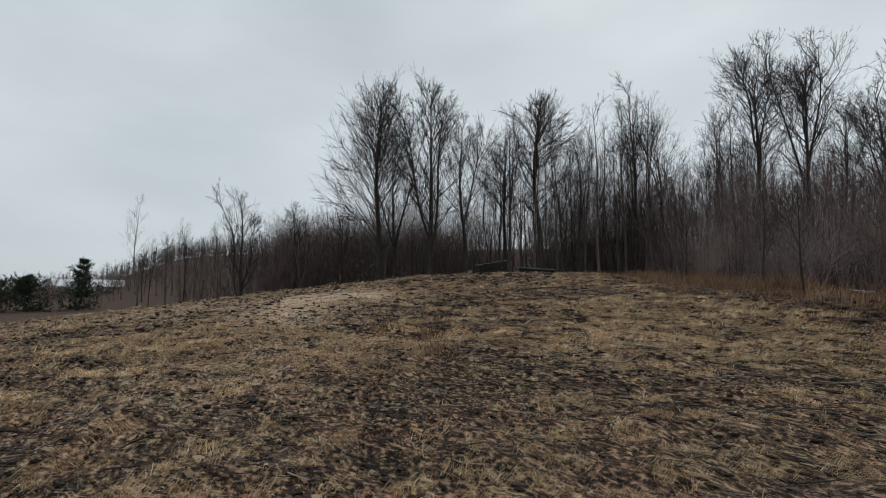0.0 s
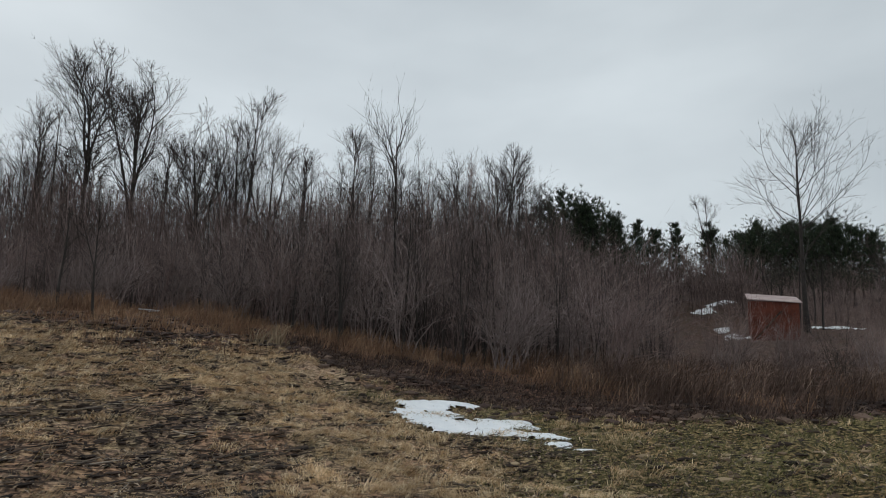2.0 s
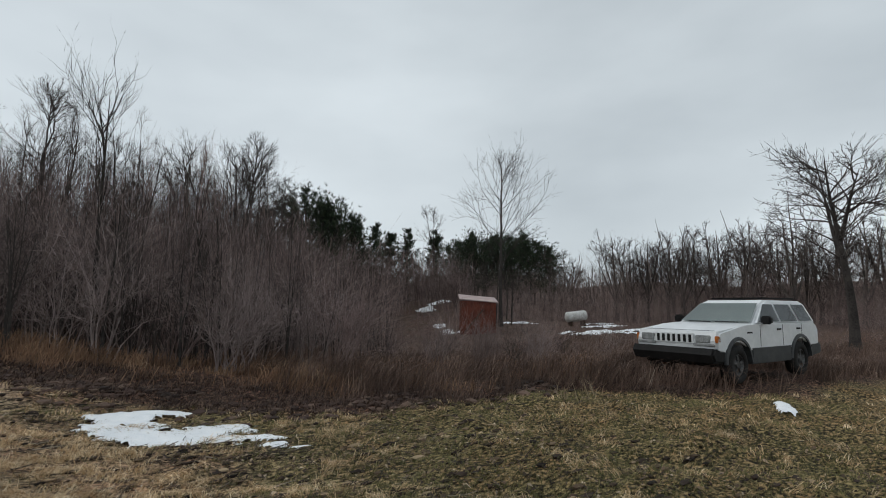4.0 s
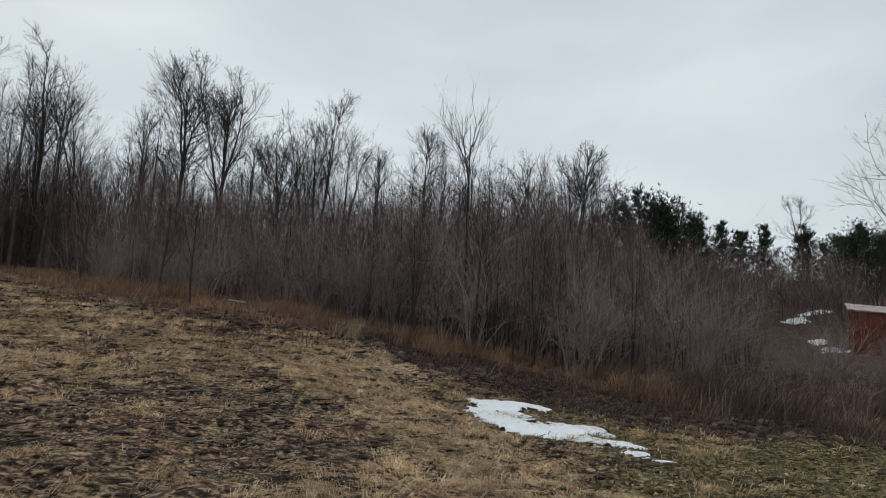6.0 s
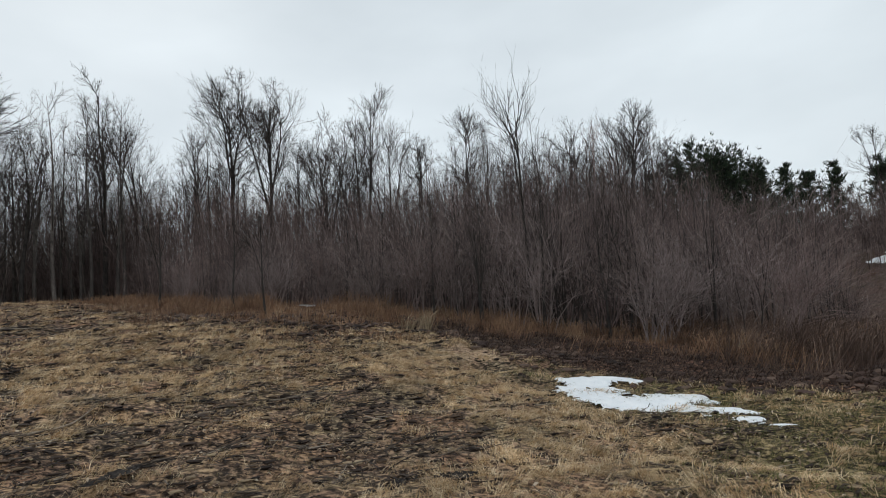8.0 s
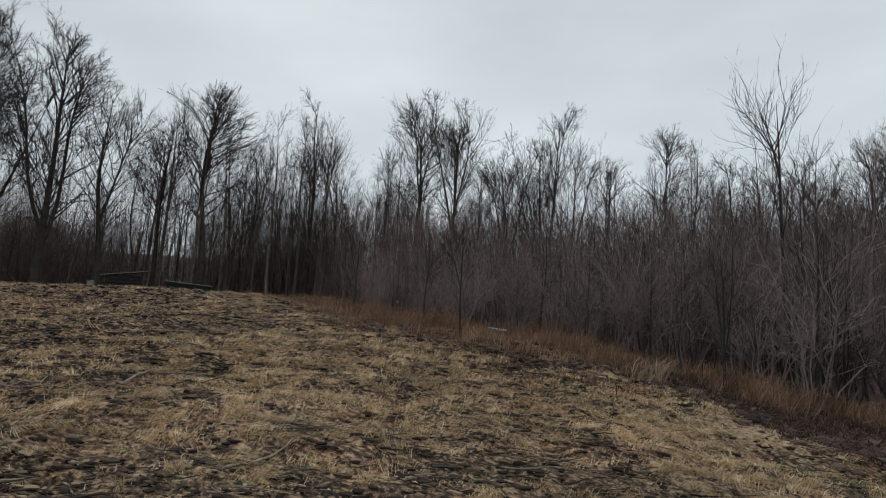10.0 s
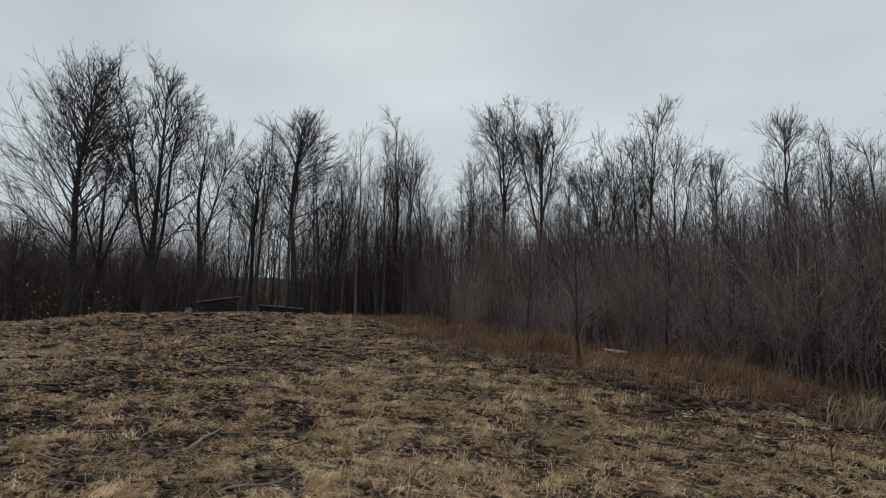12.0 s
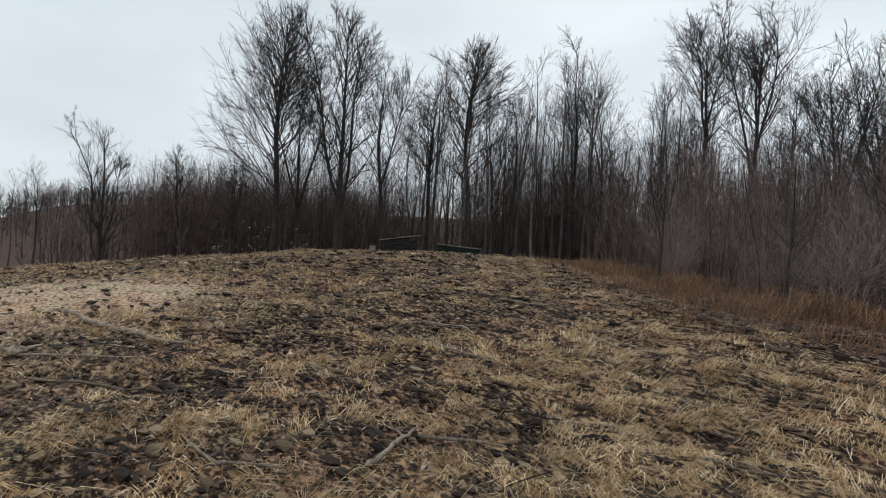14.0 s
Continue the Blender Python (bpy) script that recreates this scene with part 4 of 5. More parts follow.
x, y = scatter(rng, 4300, -27, 58, -4, 44, in_thicket, 2.2)
az, r = np.degrees(np.arctan2(x, y)), np.hypot(x, y)
high = np.interp(az, (-46, -12, -4, 2, 14, 30, 36, 43), (2.6, 3.0, 4.0, 5.0, 5.2, 4.6, 3.4, 1.6))
high = np.where(az > 41, np.interp(r, (12, 30, 39, 44, 55), (0.95, 1.25, 1.7, 4.0, 5.8)) * np.where((az > 60) & (r > 36), 1.25, 1.0), high)
tall = rng.uniform(0.35, 1.0, len(x)) * high * (1 + 0.22 * ripple(x, y, 2.6, 26)) * np.where(az > 41, 1, np.clip(0.10 + 0.095 * past_edge(x, y), 0, 1.1))
stems = curves(rng, np.stack([x, y, surface(x, y) - 0.05], -1), np.stack([rng.normal(0.06, 0.20, len(x)), rng.normal(0, 0.20, len(x)), np.ones(len(x))], -1), tall, rng.uniform(0.003, 0.0075, len(x)), 0.03, 0.05)
side = offshoots(rng, stems, 10, 0.08, 1.0, 50, lambda s, L: L * (0.36 - 0.18 * s), 0.0042, 0.08, 0.04)
fine = offshoots(rng, side, 6, 0.1, 1.0, 52, lambda s, L: L * (0.5 - 0.2 * s) + 0.06, 0.0075, 0.06, 0.02)
stuff("thicket_stems", mesh_of("thicket_stems", *tubes(stems, 5, 3, 0.3), BRUSH), "dark thin upright stems of the thicket", "undergrowth")
stuff("thicket", mesh_of("thicket", *joined(slivers(rng, side), slivers(rng, fine)), SCRUB), "dense brown thicket of leafless stems", "undergrowth")

# far woods on the hills and between the trees
def in_far_woods(x, y):
    r, az = np.hypot(x, y), np.degrees(np.arctan2(x, y))
    return (r > 46) * (r < 165) * (past_edge(x, y) > 5) * (az > -96) * (az < 100) * np.where(r < 72, np.where((az > -62) & (az < 24), 2.4, 1.2), np.where(az < -50, 1.1, 0.22)) * np.where(az > 30, 0.6, 1.0) * np.where((az > 56) & (r < 75), 1.9, 1.0) * np.where((az < -80) & (r < 84), 0.0, 1.0) * (np.hypot(x - 66, y - 58) > 14)


x, y = scatter(rng, 5800, -165, 165, -25, 165, in_far_woods, 2.4)
az, r = np.degrees(np.arctan2(x, y)), np.hypot(x, y)
tall = rng.uniform(0.5, 1.0, len(x)) * np.where(r < 75, np.interp(az, (-80, -66, -50, -20, 5, 25, 35, 55, 62), (5, 8.5, 12, 13, 11.5, 9, 4, 4.5, 7)), np.interp(az, (-90, -80, -60, 30, 60), (3.5, 6, 7, 5.5, 5)))
stems = curves(rng, np.stack([x, y, surface(x, y) - 0.2], -1), np.stack([rng.normal(0, 0.08, len(x)), rng.normal(0, 0.08, len(x)), np.ones(len(x))], -1), tall, rng.uniform(0.03, 0.075, len(x)), 0.0, 0.012)
side = offshoots(rng, stems, 8, 0.12, 1.0, 38, lambda s, L: L * (0.36 - 0.2 * s), 0.04, 0.2, 0.02)
fine = offshoots(rng, side, 4, 0.1, 1.0, 42, lambda s, L: L * (0.5 - 0.2 * s) + 0.1, 0.055, 0.1, 0.02)
stuff("far_woods", mesh_of("far_woods", *joined(tubes(stems, 3, 3, 0.25), slivers(rng, side), slivers(rng, fine)), WOODS), "leafless grey-brown woods on the far hillsides", "woods")


# brushwood that fills the wood between the trunks
def in_brushwood(x, y):
    r, az = np.hypot(x, y), np.degrees(np.arctan2(x, y))
    return (past_edge(x, y) > 9) * (r > 23) * (r < np.where(az < -30, 60, 50)) * (az > -72) * (az < 47) * ((az < 33) | (r > 37)) * np.where(az < -28, 1.5, np.where(az > -4, 1.0, 0.85)) * (np.hypot(x + 19.5, y - 19.5) > 7)


x, y = scatter(rng, 6300, -58, 38, 8, 50, in_brushwood, 1.5)
az, r = np.degrees(np.arctan2(x, y)), np.hypot(x, y)
top = np.radians(np.interp(az, (-72, -48, -30, -8, 4, 14, 24, 33, 47), (8.0, 13.0, 13.0, 11.5, 12.5, 13.5, 10.5, 7.0, 6.0)))
tall = rng.uniform(0.45, 1.0, len(x)) ** np.where(az < -28, 0.55, 1.0) * np.clip(1.6 + r * np.tan(top) - surface(x, y), 2, 19)
stems = curves(rng, np.stack([x, y, surface(x, y) - 0.1], -1), np.stack([rng.normal(0, 0.13, len(x)), rng.normal(0, 0.13, len(x)), np.ones(len(x))], -1), tall, rng.uniform(0.012, 0.034, len(x)), 0.0, 0.02)
side = offshoots(rng, stems, 10, 0.2, 1.0, 50, lambda s, L: L * (0.28 - 0.16 * s), 0.016, 0.1, 0.03)
fine = offshoots(rng, side, 5, 0.1, 1.0, 50, lambda s, L: L * (0.5 - 0.2 * s) + 0.08, 0.026, 0.08, 0.02)
stuff("brushwood", mesh_of("brushwood", *joined(tubes(stems, 4, 3, 0.3), slivers(rng, side), slivers(rng, fine)), BRUSH), "hazy brown brushwood between the forest trunks", "undergrowth")

# rust-coloured grass along the edge
x, y = scatter(rng, 40000, -18, 12, 5, 28, lambda x, y: step01(np.where(x > 0.5, 1.3, -1.6), np.where(x > 0.5, 3.0, 1.2), past_edge(x, y) + 0.7 * ripple(x, y, 1.2, 31)) * (1 - step01(5, 9.5, past_edge(x, y))) * (0.25 + 0.75 * (ripple(x, y, 0.9, 32) > -0.1)))
tall = rng.uniform(0.12, 0.72, len(x)) ** 1.15 * (0.8 + 0.45 * ripple(x, y, 1.4, 33).clip(-1, 1)) * np.where(x < 0.5, 0.68 + 0.12 * past_edge(x, y).clip(0, 5), 1.0)
stuff("rust_grass", mesh_of("rust_grass", *blades(rng, x, y, tall, rng.uniform(0.0035, 0.008, len(x)), 0.5, (0.16, -0.06), 0.7), RUST_GRASS), "rust-brown dead grass along the wood's edge", "grass")
# dark stubble on the wet strip
x, y = scatter(rng, 16000, 0, 11, 3, 13, lambda x, y: step01(-0.1, 0.4, past_edge(x, y)) * (1 - step01(2.6, 4.0, past_edge(x, y))))
stuff("dark_stubble", mesh_of("dark_stubble", *blades(rng, x, y, rng.uniform(0.05, 0.2, len(x)), rng.uniform(0.004, 0.009, len(x)), 0.9, (0.35, -0.15), 0.8), STUBBLE), "low dark matted stubble on wet soil", "grass")
# tall dry weeds before the parked car
x, y = scatter(rng, 32000, 4.0, 26, -0.5, 16, lambda x, y: (1 + 1.4 * bell(x, y, 11.5, 3.4, 2.0)) * step01(0.15, 0.9, past_edge(x, y) + 0.4 * ripple(x, y, 1.1, 41)) * step01(4.5, 7, x) * (1 - 0.75 * step01(4, 9, past_edge(x, y))) * np.where((x > 11.5) & (x < 16.3) & (y > 2.35) & (y < 4.6), 0.0, 1.0) * (0.3 + 0.7 * (ripple(x, y, 1.0, 42) > -0.25)), 2.0)
tall = rng.uniform(0.3, 0.95, len(x)) * (1 - 0.12 * step01(9.5, 11.5, x))
stuff("dry_weeds", mesh_of("dry_weeds", *blades(rng, x, y, tall, rng.uniform(0.003, 0.0075, len(x)), 0.42, (0.3, -0.14), 0.6), WEEDS), "tall grey-brown dry weeds leaning in the wind", "weeds")

# matted straw, green grass and leaf litter of the field
rng = np.random.default_rng(29)


def near(x, y):
    r = np.hypot(x + 1.8, y - 1.8)
    az = np.degrees(np.arctan2(x, y + 1.5))
    return np.minimum(1, (6.0 / np.maximum(r, 0.1)) ** 2.2) * (az > -100) * (az < 85) * (past_edge(x, y) < 0.3)


def greenness(x, y):
    return step01(-0.5, 3.0, x + 0.1 * y - 1.6 + 0.5 * ripple(x, y, 1.1, 22))


def tufty(x, y):
    light = 1.0 * bell(x, y, 0.5, 6.2, 2.1) + 0.6 * bell(x, y, -4.6, 5.0, 1.0) + 0.35 * bell(x, y, -2.0, 8.2, 1.6) + 0.35 * bell(x, y, 0.0, 2.5, 1.6) + 0.3 * bell(x, y, -6.0, 8.0, 3.0) + 0.45 * bell(x, y, -5.6, 5.4, 0.9) + 0.35 * bell(x, y, -7.6, 5.0, 1.6) + 0.4 * bell(x, y, -7.5, 1.6, 1.8)  + 0.25 * bell(x, y, -6.2, 7.2, 1.5) + 0.7 * bell(x, y, -4.7, 9.6, 0.8) + 0.6 * bell(x, y, -3.6, 9.2, 0.7) + 0.5 * bell(x, y, -6.0, 10.2, 0.8) - 0.8 * bell(x, y, -3.2, 5.0, 1.3)
    return 0.03 + 0.97 * step01(0.2, 0.65, 0.65 * ripple(0.6 * x - 0.25 * y, 0.4 * x + 1.4 * y, 0.26, 51) + 0.45 * ripple(x, y, 0.6, 53) + 0.6 * ripple(x, y, 1.7, 52) + light)


x, y = scatter(rng, 15500, -22, 13, -3, 22, lambda x, y: near(x, y) * tufty(x, y) * (0.04 + 0.96 * step01(-0.05, 0.45, ripple(x, 1.3 * y, 0.2, 57))) * (1 - 0.55 * greenness(x, y)) * (1 - 0.9 * np.minimum(1, bare_sand(x, y))))
far = np.hypot(x + 1.8, y - 1.8)
lie = 0.4 + 1.5 * ripple(x, y, 0.9, 61) + rng.normal(0, 0.7, len(x))
size = rng.uniform(0.6, 1.5, len(x))
x, y, lie, size, far = (np.repeat(v, 10) for v in (x, y, lie, size, far))
x, y = x + rng.normal(0, 0.035, len(x)) * size * (1 + 0.06 * far), y + rng.normal(0, 0.03, len(x)) * size * (1 + 0.06 * far)
lie = lie + rng.normal(0, 0.35, len(x))
stuff("dead_grass", mesh_of("dead_grass", *blades(rng, x, y, rng.uniform(0.025, 0.08, len(x)) * size * (1 + 0.03 * far), rng.uniform(0.0008, 0.0018, len(x)) * (1 + 0.2 * far), 0.4, (1.05 * np.cos(lie), 1.05 * np.sin(lie)), 1.2, 0.012), STRAW), "matted straw-coloured dead grass on the field", "grass")
x, y = scatter(rng, 42000, -4, 12, -1, 11, lambda x, y: near(x, y) * (greenness(x, y) + 0.05))
far = np.hypot(x + 1.8, y - 1.8)
stuff("green_grass", mesh_of("green_grass", *blades(rng, x, y, rng.uniform(0.03, 0.085, len(x)) * (1 + 0.03 * far), rng.uniform(0.0012, 0.0026, len(x)) * (1 + 0.14 * far), 0.8, (0.2, -0.15), 0.9), GREEN), "short olive-green grass mixed with straw", "grass")
x, y = scatter(rng, 62000, -22, 9, -2, 20, lambda x, y: near(x, y) * (1.25 - tufty(x, y)) * (1 - 0.85 * np.minimum(1, bare_sand(x, y))) * (1 - 0.6 * greenness(x, y)))
n = len(x)
sz = rng.uniform(0.006, 0.020, n) * (1 + 0.14 * np.hypot(x + 1.8, y - 1.8))
a, b = rng.uniform(0, 6.283, n), rng.normal(0, 0.35, (n, 2))
p = np.stack([x, y, surface(x, y) + 0.012], -1)
u = np.stack([np.cos(a), np.sin(a), b[:, 0]], -1) * sz[:, None]
v = np.stack([-np.sin(a), np.cos(a), b[:, 1]], -1) * sz[:, None] * rng.uniform(0.25, 0.6, n)[:, None]
quad = np.stack([p - u, p + v + (0, 0, 0.006), p + u, p - v + (0, 0, 0.010)], 1).reshape(-1, 3)
i = np.arange(n)[:, None] * 4
stuff("leaf_litter", mesh_of("leaf_litter", quad, np.concatenate([i + (0, 3, 1), i + (1, 3, 2)]), LITTER), "dark wet leaves and bark chips on the field", "leaf litter")

x, y = scatter(rng, 3600, -16, 6, -1, 15, lambda x, y: near(x, y) * (1.1 - tufty(x, y)) * (1 - 0.85 * np.minimum(1, bare_sand(x, y))) * (1 - 0.7 * greenness(x, y)))
turn = rng.normal(0.35, 0.7, len(x))
flat = np.stack([np.cos(turn), np.sin(turn), rng.normal(0, 0.08, len(x))], -1)
stuff("twig_litter", mesh_of("twig_litter", *tubes(curves(rng, np.stack([x, y, surface(x, y) + 0.018], -1), flat, rng.uniform(0.05, 0.3, len(x)), rng.uniform(0.003, 0.008, len(x)), 0, 0.02), 3, 4, 0.5), TWIG_LITTER), "small broken twigs strewn over the field", "twigs")

# dark clods turned up along the field's edge
x, y = scatter(rng, 900, -9, 9.5, 4, 15, lambda x, y: np.exp(-0.5 * ((past_edge(x, y) - 0.7) / 0.55) ** 2) * (0.25 + 0.75 * (ripple(x, y, 1.3, 55) > 0)))
ball = bmesh.new()
bmesh.ops.create_icosphere(ball, subdivisions=1, radius=1.0)
bv, bt = np.array([v.co[:] for v in ball.verts]), np.array([[v.index for v in f.verts] for f in ball.faces])
ball.free()
sz = rng.uniform(0.03, 0.10, len(x))[:, None, None] * np.stack([rng.uniform(0.8, 1.6, len(x)), rng.uniform(0.8, 1.4, len(x)), rng.uniform(0.4, 0.8, len(x))], -1)[:, None]
v = bv[None] * rng.uniform(0.7, 1.25, (len(x), len(bv), 1)) * sz + np.stack([x, y, surface(x, y) + 0.01], -1)[:, None]
stuff("soil_clods", mesh_of("soil_clods", v.reshape(-1, 3), (bt[None] + np.arange(len(x))[:, None, None] * len(bv)).reshape(-1, 3), STUBBLE), "dark lumps of wet soil along the field's edge", "soil")
# small lumps of turf and wet bark that break up the field
x, y = scatter(rng, 7500, -18, 7, -1, 17, lambda x, y: near(x, y) * (1.12 - 0.8 * tufty(x, y)) * (1 - 0.85 * np.minimum(1, bare_sand(x, y))) * (1 - 0.6 * greenness(x, y)))
far = np.hypot(x + 1.8, y - 1.8)
sz = (rng.uniform(0.006, 0.020, len(x)) * (1 + 0.13 * far))[:, None, None] * np.stack([rng.uniform(1.2, 3.6, len(x)), rng.uniform(0.8, 1.6, len(x)), rng.uniform(0.35, 0.8, len(x))], -1)[:, None]
v = bv[None] * rng.uniform(0.65, 1.3, (len(x), len(bv), 1)) * sz + np.stack([x, y, surface(x, y) + 0.012], -1)[:, None]
stuff("turf_lumps", mesh_of("turf_lumps", v.reshape(-1, 3), (bt[None] + np.arange(len(x))[:, None, None] * len(bv)).reshape(-1, 3), LUMP), "small dark lumps of turf and wet bark on the field", "soil")


# ---- snow ----
def snow_patch(blobs, seed, cell=0.035, thick=0.05):
    """A melting sheet of snow: the union of soft ovals (x, y, long, wide, turn), frayed by noise."""
    xs, ys = [b[0] for b in blobs], [b[1] for b in blobs]
    x, y = np.meshgrid(np.arange(min(xs) - 1, max(xs) + 1, cell), np.arange(min(ys) - 1, max(ys) + 1, cell), indexing="ij")
    f = np.full(x.shape, -9.0)
    for bx, by, l, w, t in blobs:
        c, s = math.cos(radians(t)), math.sin(radians(t))
        u, v = ((x - bx) * c + (y - by) * s) / l, (-(x - bx) * s + (y - by) * c) / w
        f = np.logaddexp(f * 7, (1 - np.hypot(u, v)) * 7) / 7
    f = f + 0.17 * ripple(x, 1.6 * y, 0.3, seed) + 0.12 * ripple(x, 1.6 * y, 0.13, seed + 1)
    top = height(x, y) + 0.6 * bumps(x, y) - 0.015 + thick * (0.8 * step01(-0.06, 0.1, f) + 0.7 * np.clip(f, 0, 0.5)) + 0.004 * ripple(x, y, 0.2, seed + 2)
    n, k = x.shape
    i, j = np.meshgrid(np.arange(n - 1), np.arange(k - 1), indexing="ij")
    q = i * k + j
    keep = (f[:-1, :-1] > -0.06) & (f[1:, :-1] > -0.06) & (f[:-1, 1:] > -0.06) & (f[1:, 1:] > -0.06)
    q = q[keep]
    t = np.concatenate([np.stack([q, q + k, q + 1], -1), np.stack([q + k, q + k + 1, q + 1], -1)])
    used, back = np.unique(t, return_inverse=True)
    me = mesh_of("snow_patch", np.stack([x.ravel(), y.ravel(), top.ravel()], -1)[used], back.reshape(-1, 3), SNOW, True)
    return new("snow_patch", me)


tagged(snow_patch([(2.22, 7.6, 0.46, 0.26, 22), (1.98, 7.25, 0.28, 0.14, 30), (2.8, 7.8, 0.45, 0.14, -8), (2.1, 6.85, 0.46, 0.34, -40), (2.5, 7.1, 0.3, 0.28, 0), (2.55, 6.4, 0.54, 0.42, -50), (3.1, 6.5, 0.46, 0.36, -15), (3.42, 6.62, 0.36, 0.28, 0),
                   (3.05, 5.98, 0.38, 0.24, -35), (3.42, 5.95, 0.26, 0.16, -40), (3.62, 5.72, 0.2, 0.08, -40), (3.36, 5.4, 0.2, 0.15, -20), (3.62, 5.14, 0.17, 0.07, -10)], 61), "melting patch of white snow lying on the grass", "snow patch", "snow patches")
for k, (x, y, l, w, t) in enumerate([(26.2, 28.4, 0.8, 0.45, -30), (27.5, 28.9, 0.7, 0.35, 0), (28.9, 29.3, 0.9, 0.4, 10), (24.6, 25.2, 0.6, 0.5, 40), (23.8, 23.6, 0.8, 0.5, 40), (24.5, 23.0, 0.5, 0.35, 10), (28.5, 15.6, 1.8, 0.6, -20), (30.0, 14.0, 2.2, 0.5, -30), (33.0, 17.5, 2.6, 0.5, -10), (36.5, 20.0, 2.4, 0.5, 0), (27.5, 17.0, 0.9, 0.35, 10), (30.5, 23.0, 1.6, 0.35, -25), (10.35, 1.75, 0.32, 0.16, 20)]):
    tagged(snow_patch([(x, y, l, w, t), (x + 0.4 * l, y + 0.5 * w, l * 0.6, w * 0.7, t + 20), (x - 0.5 * l, y - 0.4 * w, l * 0.5, w * 0.6, t - 25)], 70 + 3 * k, 0.05 if l < 0.4 else 0.12, 0.07), "thin remnant of snow among dry weeds", "snow patch", "snow patches")


# ---- sticks, bark and boards on the field ----
def stick(points, r, seed, label, stubs=2):
    """A bent dead branch through a few places on the ground, with broken stubs."""
    rng = np.random.default_rng(seed)
    pts = np.array(points, float)
    s = np.linspace(0, len(pts) - 1, 6 * (len(pts) - 1) + 1)
    x, y = (np.interp(s, range(len(pts)), pts[:, k]) + rng.normal(0, r * 0.25, len(s)) for k in (0, 1))
    z = surface(x, y) + r * 0.7 + 0.02
    path = np.stack([x, y, z], -1)
    o = path[len(path) // 2].copy()
    rings, verts, tris = len(path), [], []
    t = np.gradient(path, axis=0)
    t /= np.linalg.norm(t, axis=1, keepdims=True)
    a = np.cross(t, (0, 0, 1.0))
    a /= np.linalg.norm(a, axis=1, keepdims=True)
    b = np.cross(t, a)
    for k in range(rings):
        rr = r * (1 - 0.55 * k / rings) * rng.uniform(0.85, 1.15) * (0.35 if k in (0, rings - 1) else 1)
        for j in range(6):
            verts.append(path[k] - o + rr * (a[k] * math.cos(j * math.pi / 3) + b[k] * math.sin(j * math.pi / 3)))
    for k in range(rings - 1):
        for j in range(6):
            p, q = k * 6 + j, k * 6 + (j + 1) % 6
            tris += [(p, q, p + 6), (q, q + 6, p + 6)]
    pieces = [(np.array(verts), np.array(tris))]
    if stubs:
        at = path[rng.integers(1, rings - 1, stubs)] - o
        d = np.stack([rng.normal(0, 1, stubs), rng.normal(0, 1, stubs), rng.uniform(0.1, 0.5, stubs)], -1)
        pieces.append(tubes(curves(rng, at, d, rng.uniform(3, 9, stubs) * r, r * 0.45, 0, 0.03), 4, 5, 0.4))
    ob = new("stick", mesh_of("stick", *joined(*pieces), BARK if r > 0.08 else STICK, True))
    ob.location = o
    return tagged(ob, label, "stick", "sticks on the field")


DEAD = "dead grey-brown stick lying on the grass"
stick([(-11.3, 5.0), (-10.5, 5.15), (-9.9, 5.3), (-9.3, 5.5), (-8.9, 5.75)], 0.029, 1, "long bent fallen branch lying on the field", 4)
stick([(-3.6, 4.42), (-3.55, 4.8), (-3.47, 5.16)], 0.0136, 2, DEAD)
stick([(-5.95, 5.65), (-6.0, 5.9), (-6.09, 6.18)], 0.0211, 3, DEAD, 1)
stick([(-6.0, 6.1), (-5.8, 6.25), (-5.55, 6.45)], 0.0136, 4, DEAD)
stick([(-5.15, 8.15), (-4.95, 8.2), (-4.7, 8.33)], 0.0149, 5, DEAD)
stick([(-8.6, 10.15), (-8.3, 10.3), (-7.95, 10.38)], 0.0186, 6, DEAD)
stick([(-9.7, 4.35), (-9.1, 4.7), (-8.6, 5.3)], 0.0149, 7, DEAD)
stick([(-8.7, 4.4), (-8.3, 4.9), (-8.0, 5.1)], 0.0136, 8, DEAD)
stick([(-3.52, 5.6), (-3.42, 5.95), (-3.33, 6.25)], 0.0112, 9, DEAD, 1)
stick([(-7.4, 7.6), (-6.9, 7.55), (-6.5, 7.8)], 0.0136, 10, DEAD)
stick([(-4.3, 6.6), (-4.0, 6.75), (-3.7, 6.8)], 0.0112, 11, DEAD)
stick([(-6.9, 5.0), (-6.5, 5.05), (-6.2, 5.3)], 0.0112, 12, DEAD)
stick([(-5.0, 5.2), (-4.8, 5.6), (-4.75, 5.95)], 0.0105, 13, DEAD, 1)
stick([(-4.7, 7.3), (-4.45, 7.3), (-4.2, 7.5)], 0.0124, 14, DEAD)
stick([(-7.58, 6.22), (-7.48, 6.24), (-7.36, 6.26)], 0.022, 15, "short pale broken stick on the grass", 0)
stick([(-8.2, 8.2), (-7.7, 8.35), (-7.3, 8.2)], 0.0136, 16, DEAD)
stick([(-1.9, 5.7), (-1.6, 5.75), (-1.2, 5.9)], 0.0087, 17, DEAD)
stick([(-6.4, 9.2), (-6.0, 9.3), (-5.7, 9.25)], 0.0124, 18, DEAD)
stick([(-10.8, 7.2), (-10.2, 7.3), (-9.8, 7.6)], 0.0155, 19, DEAD)
stick([(-9.6, 4.45), (-9.53, 4.48), (-9.45, 4.5)], 0.055, 20, "short thick rotten log end on the grass", 1)


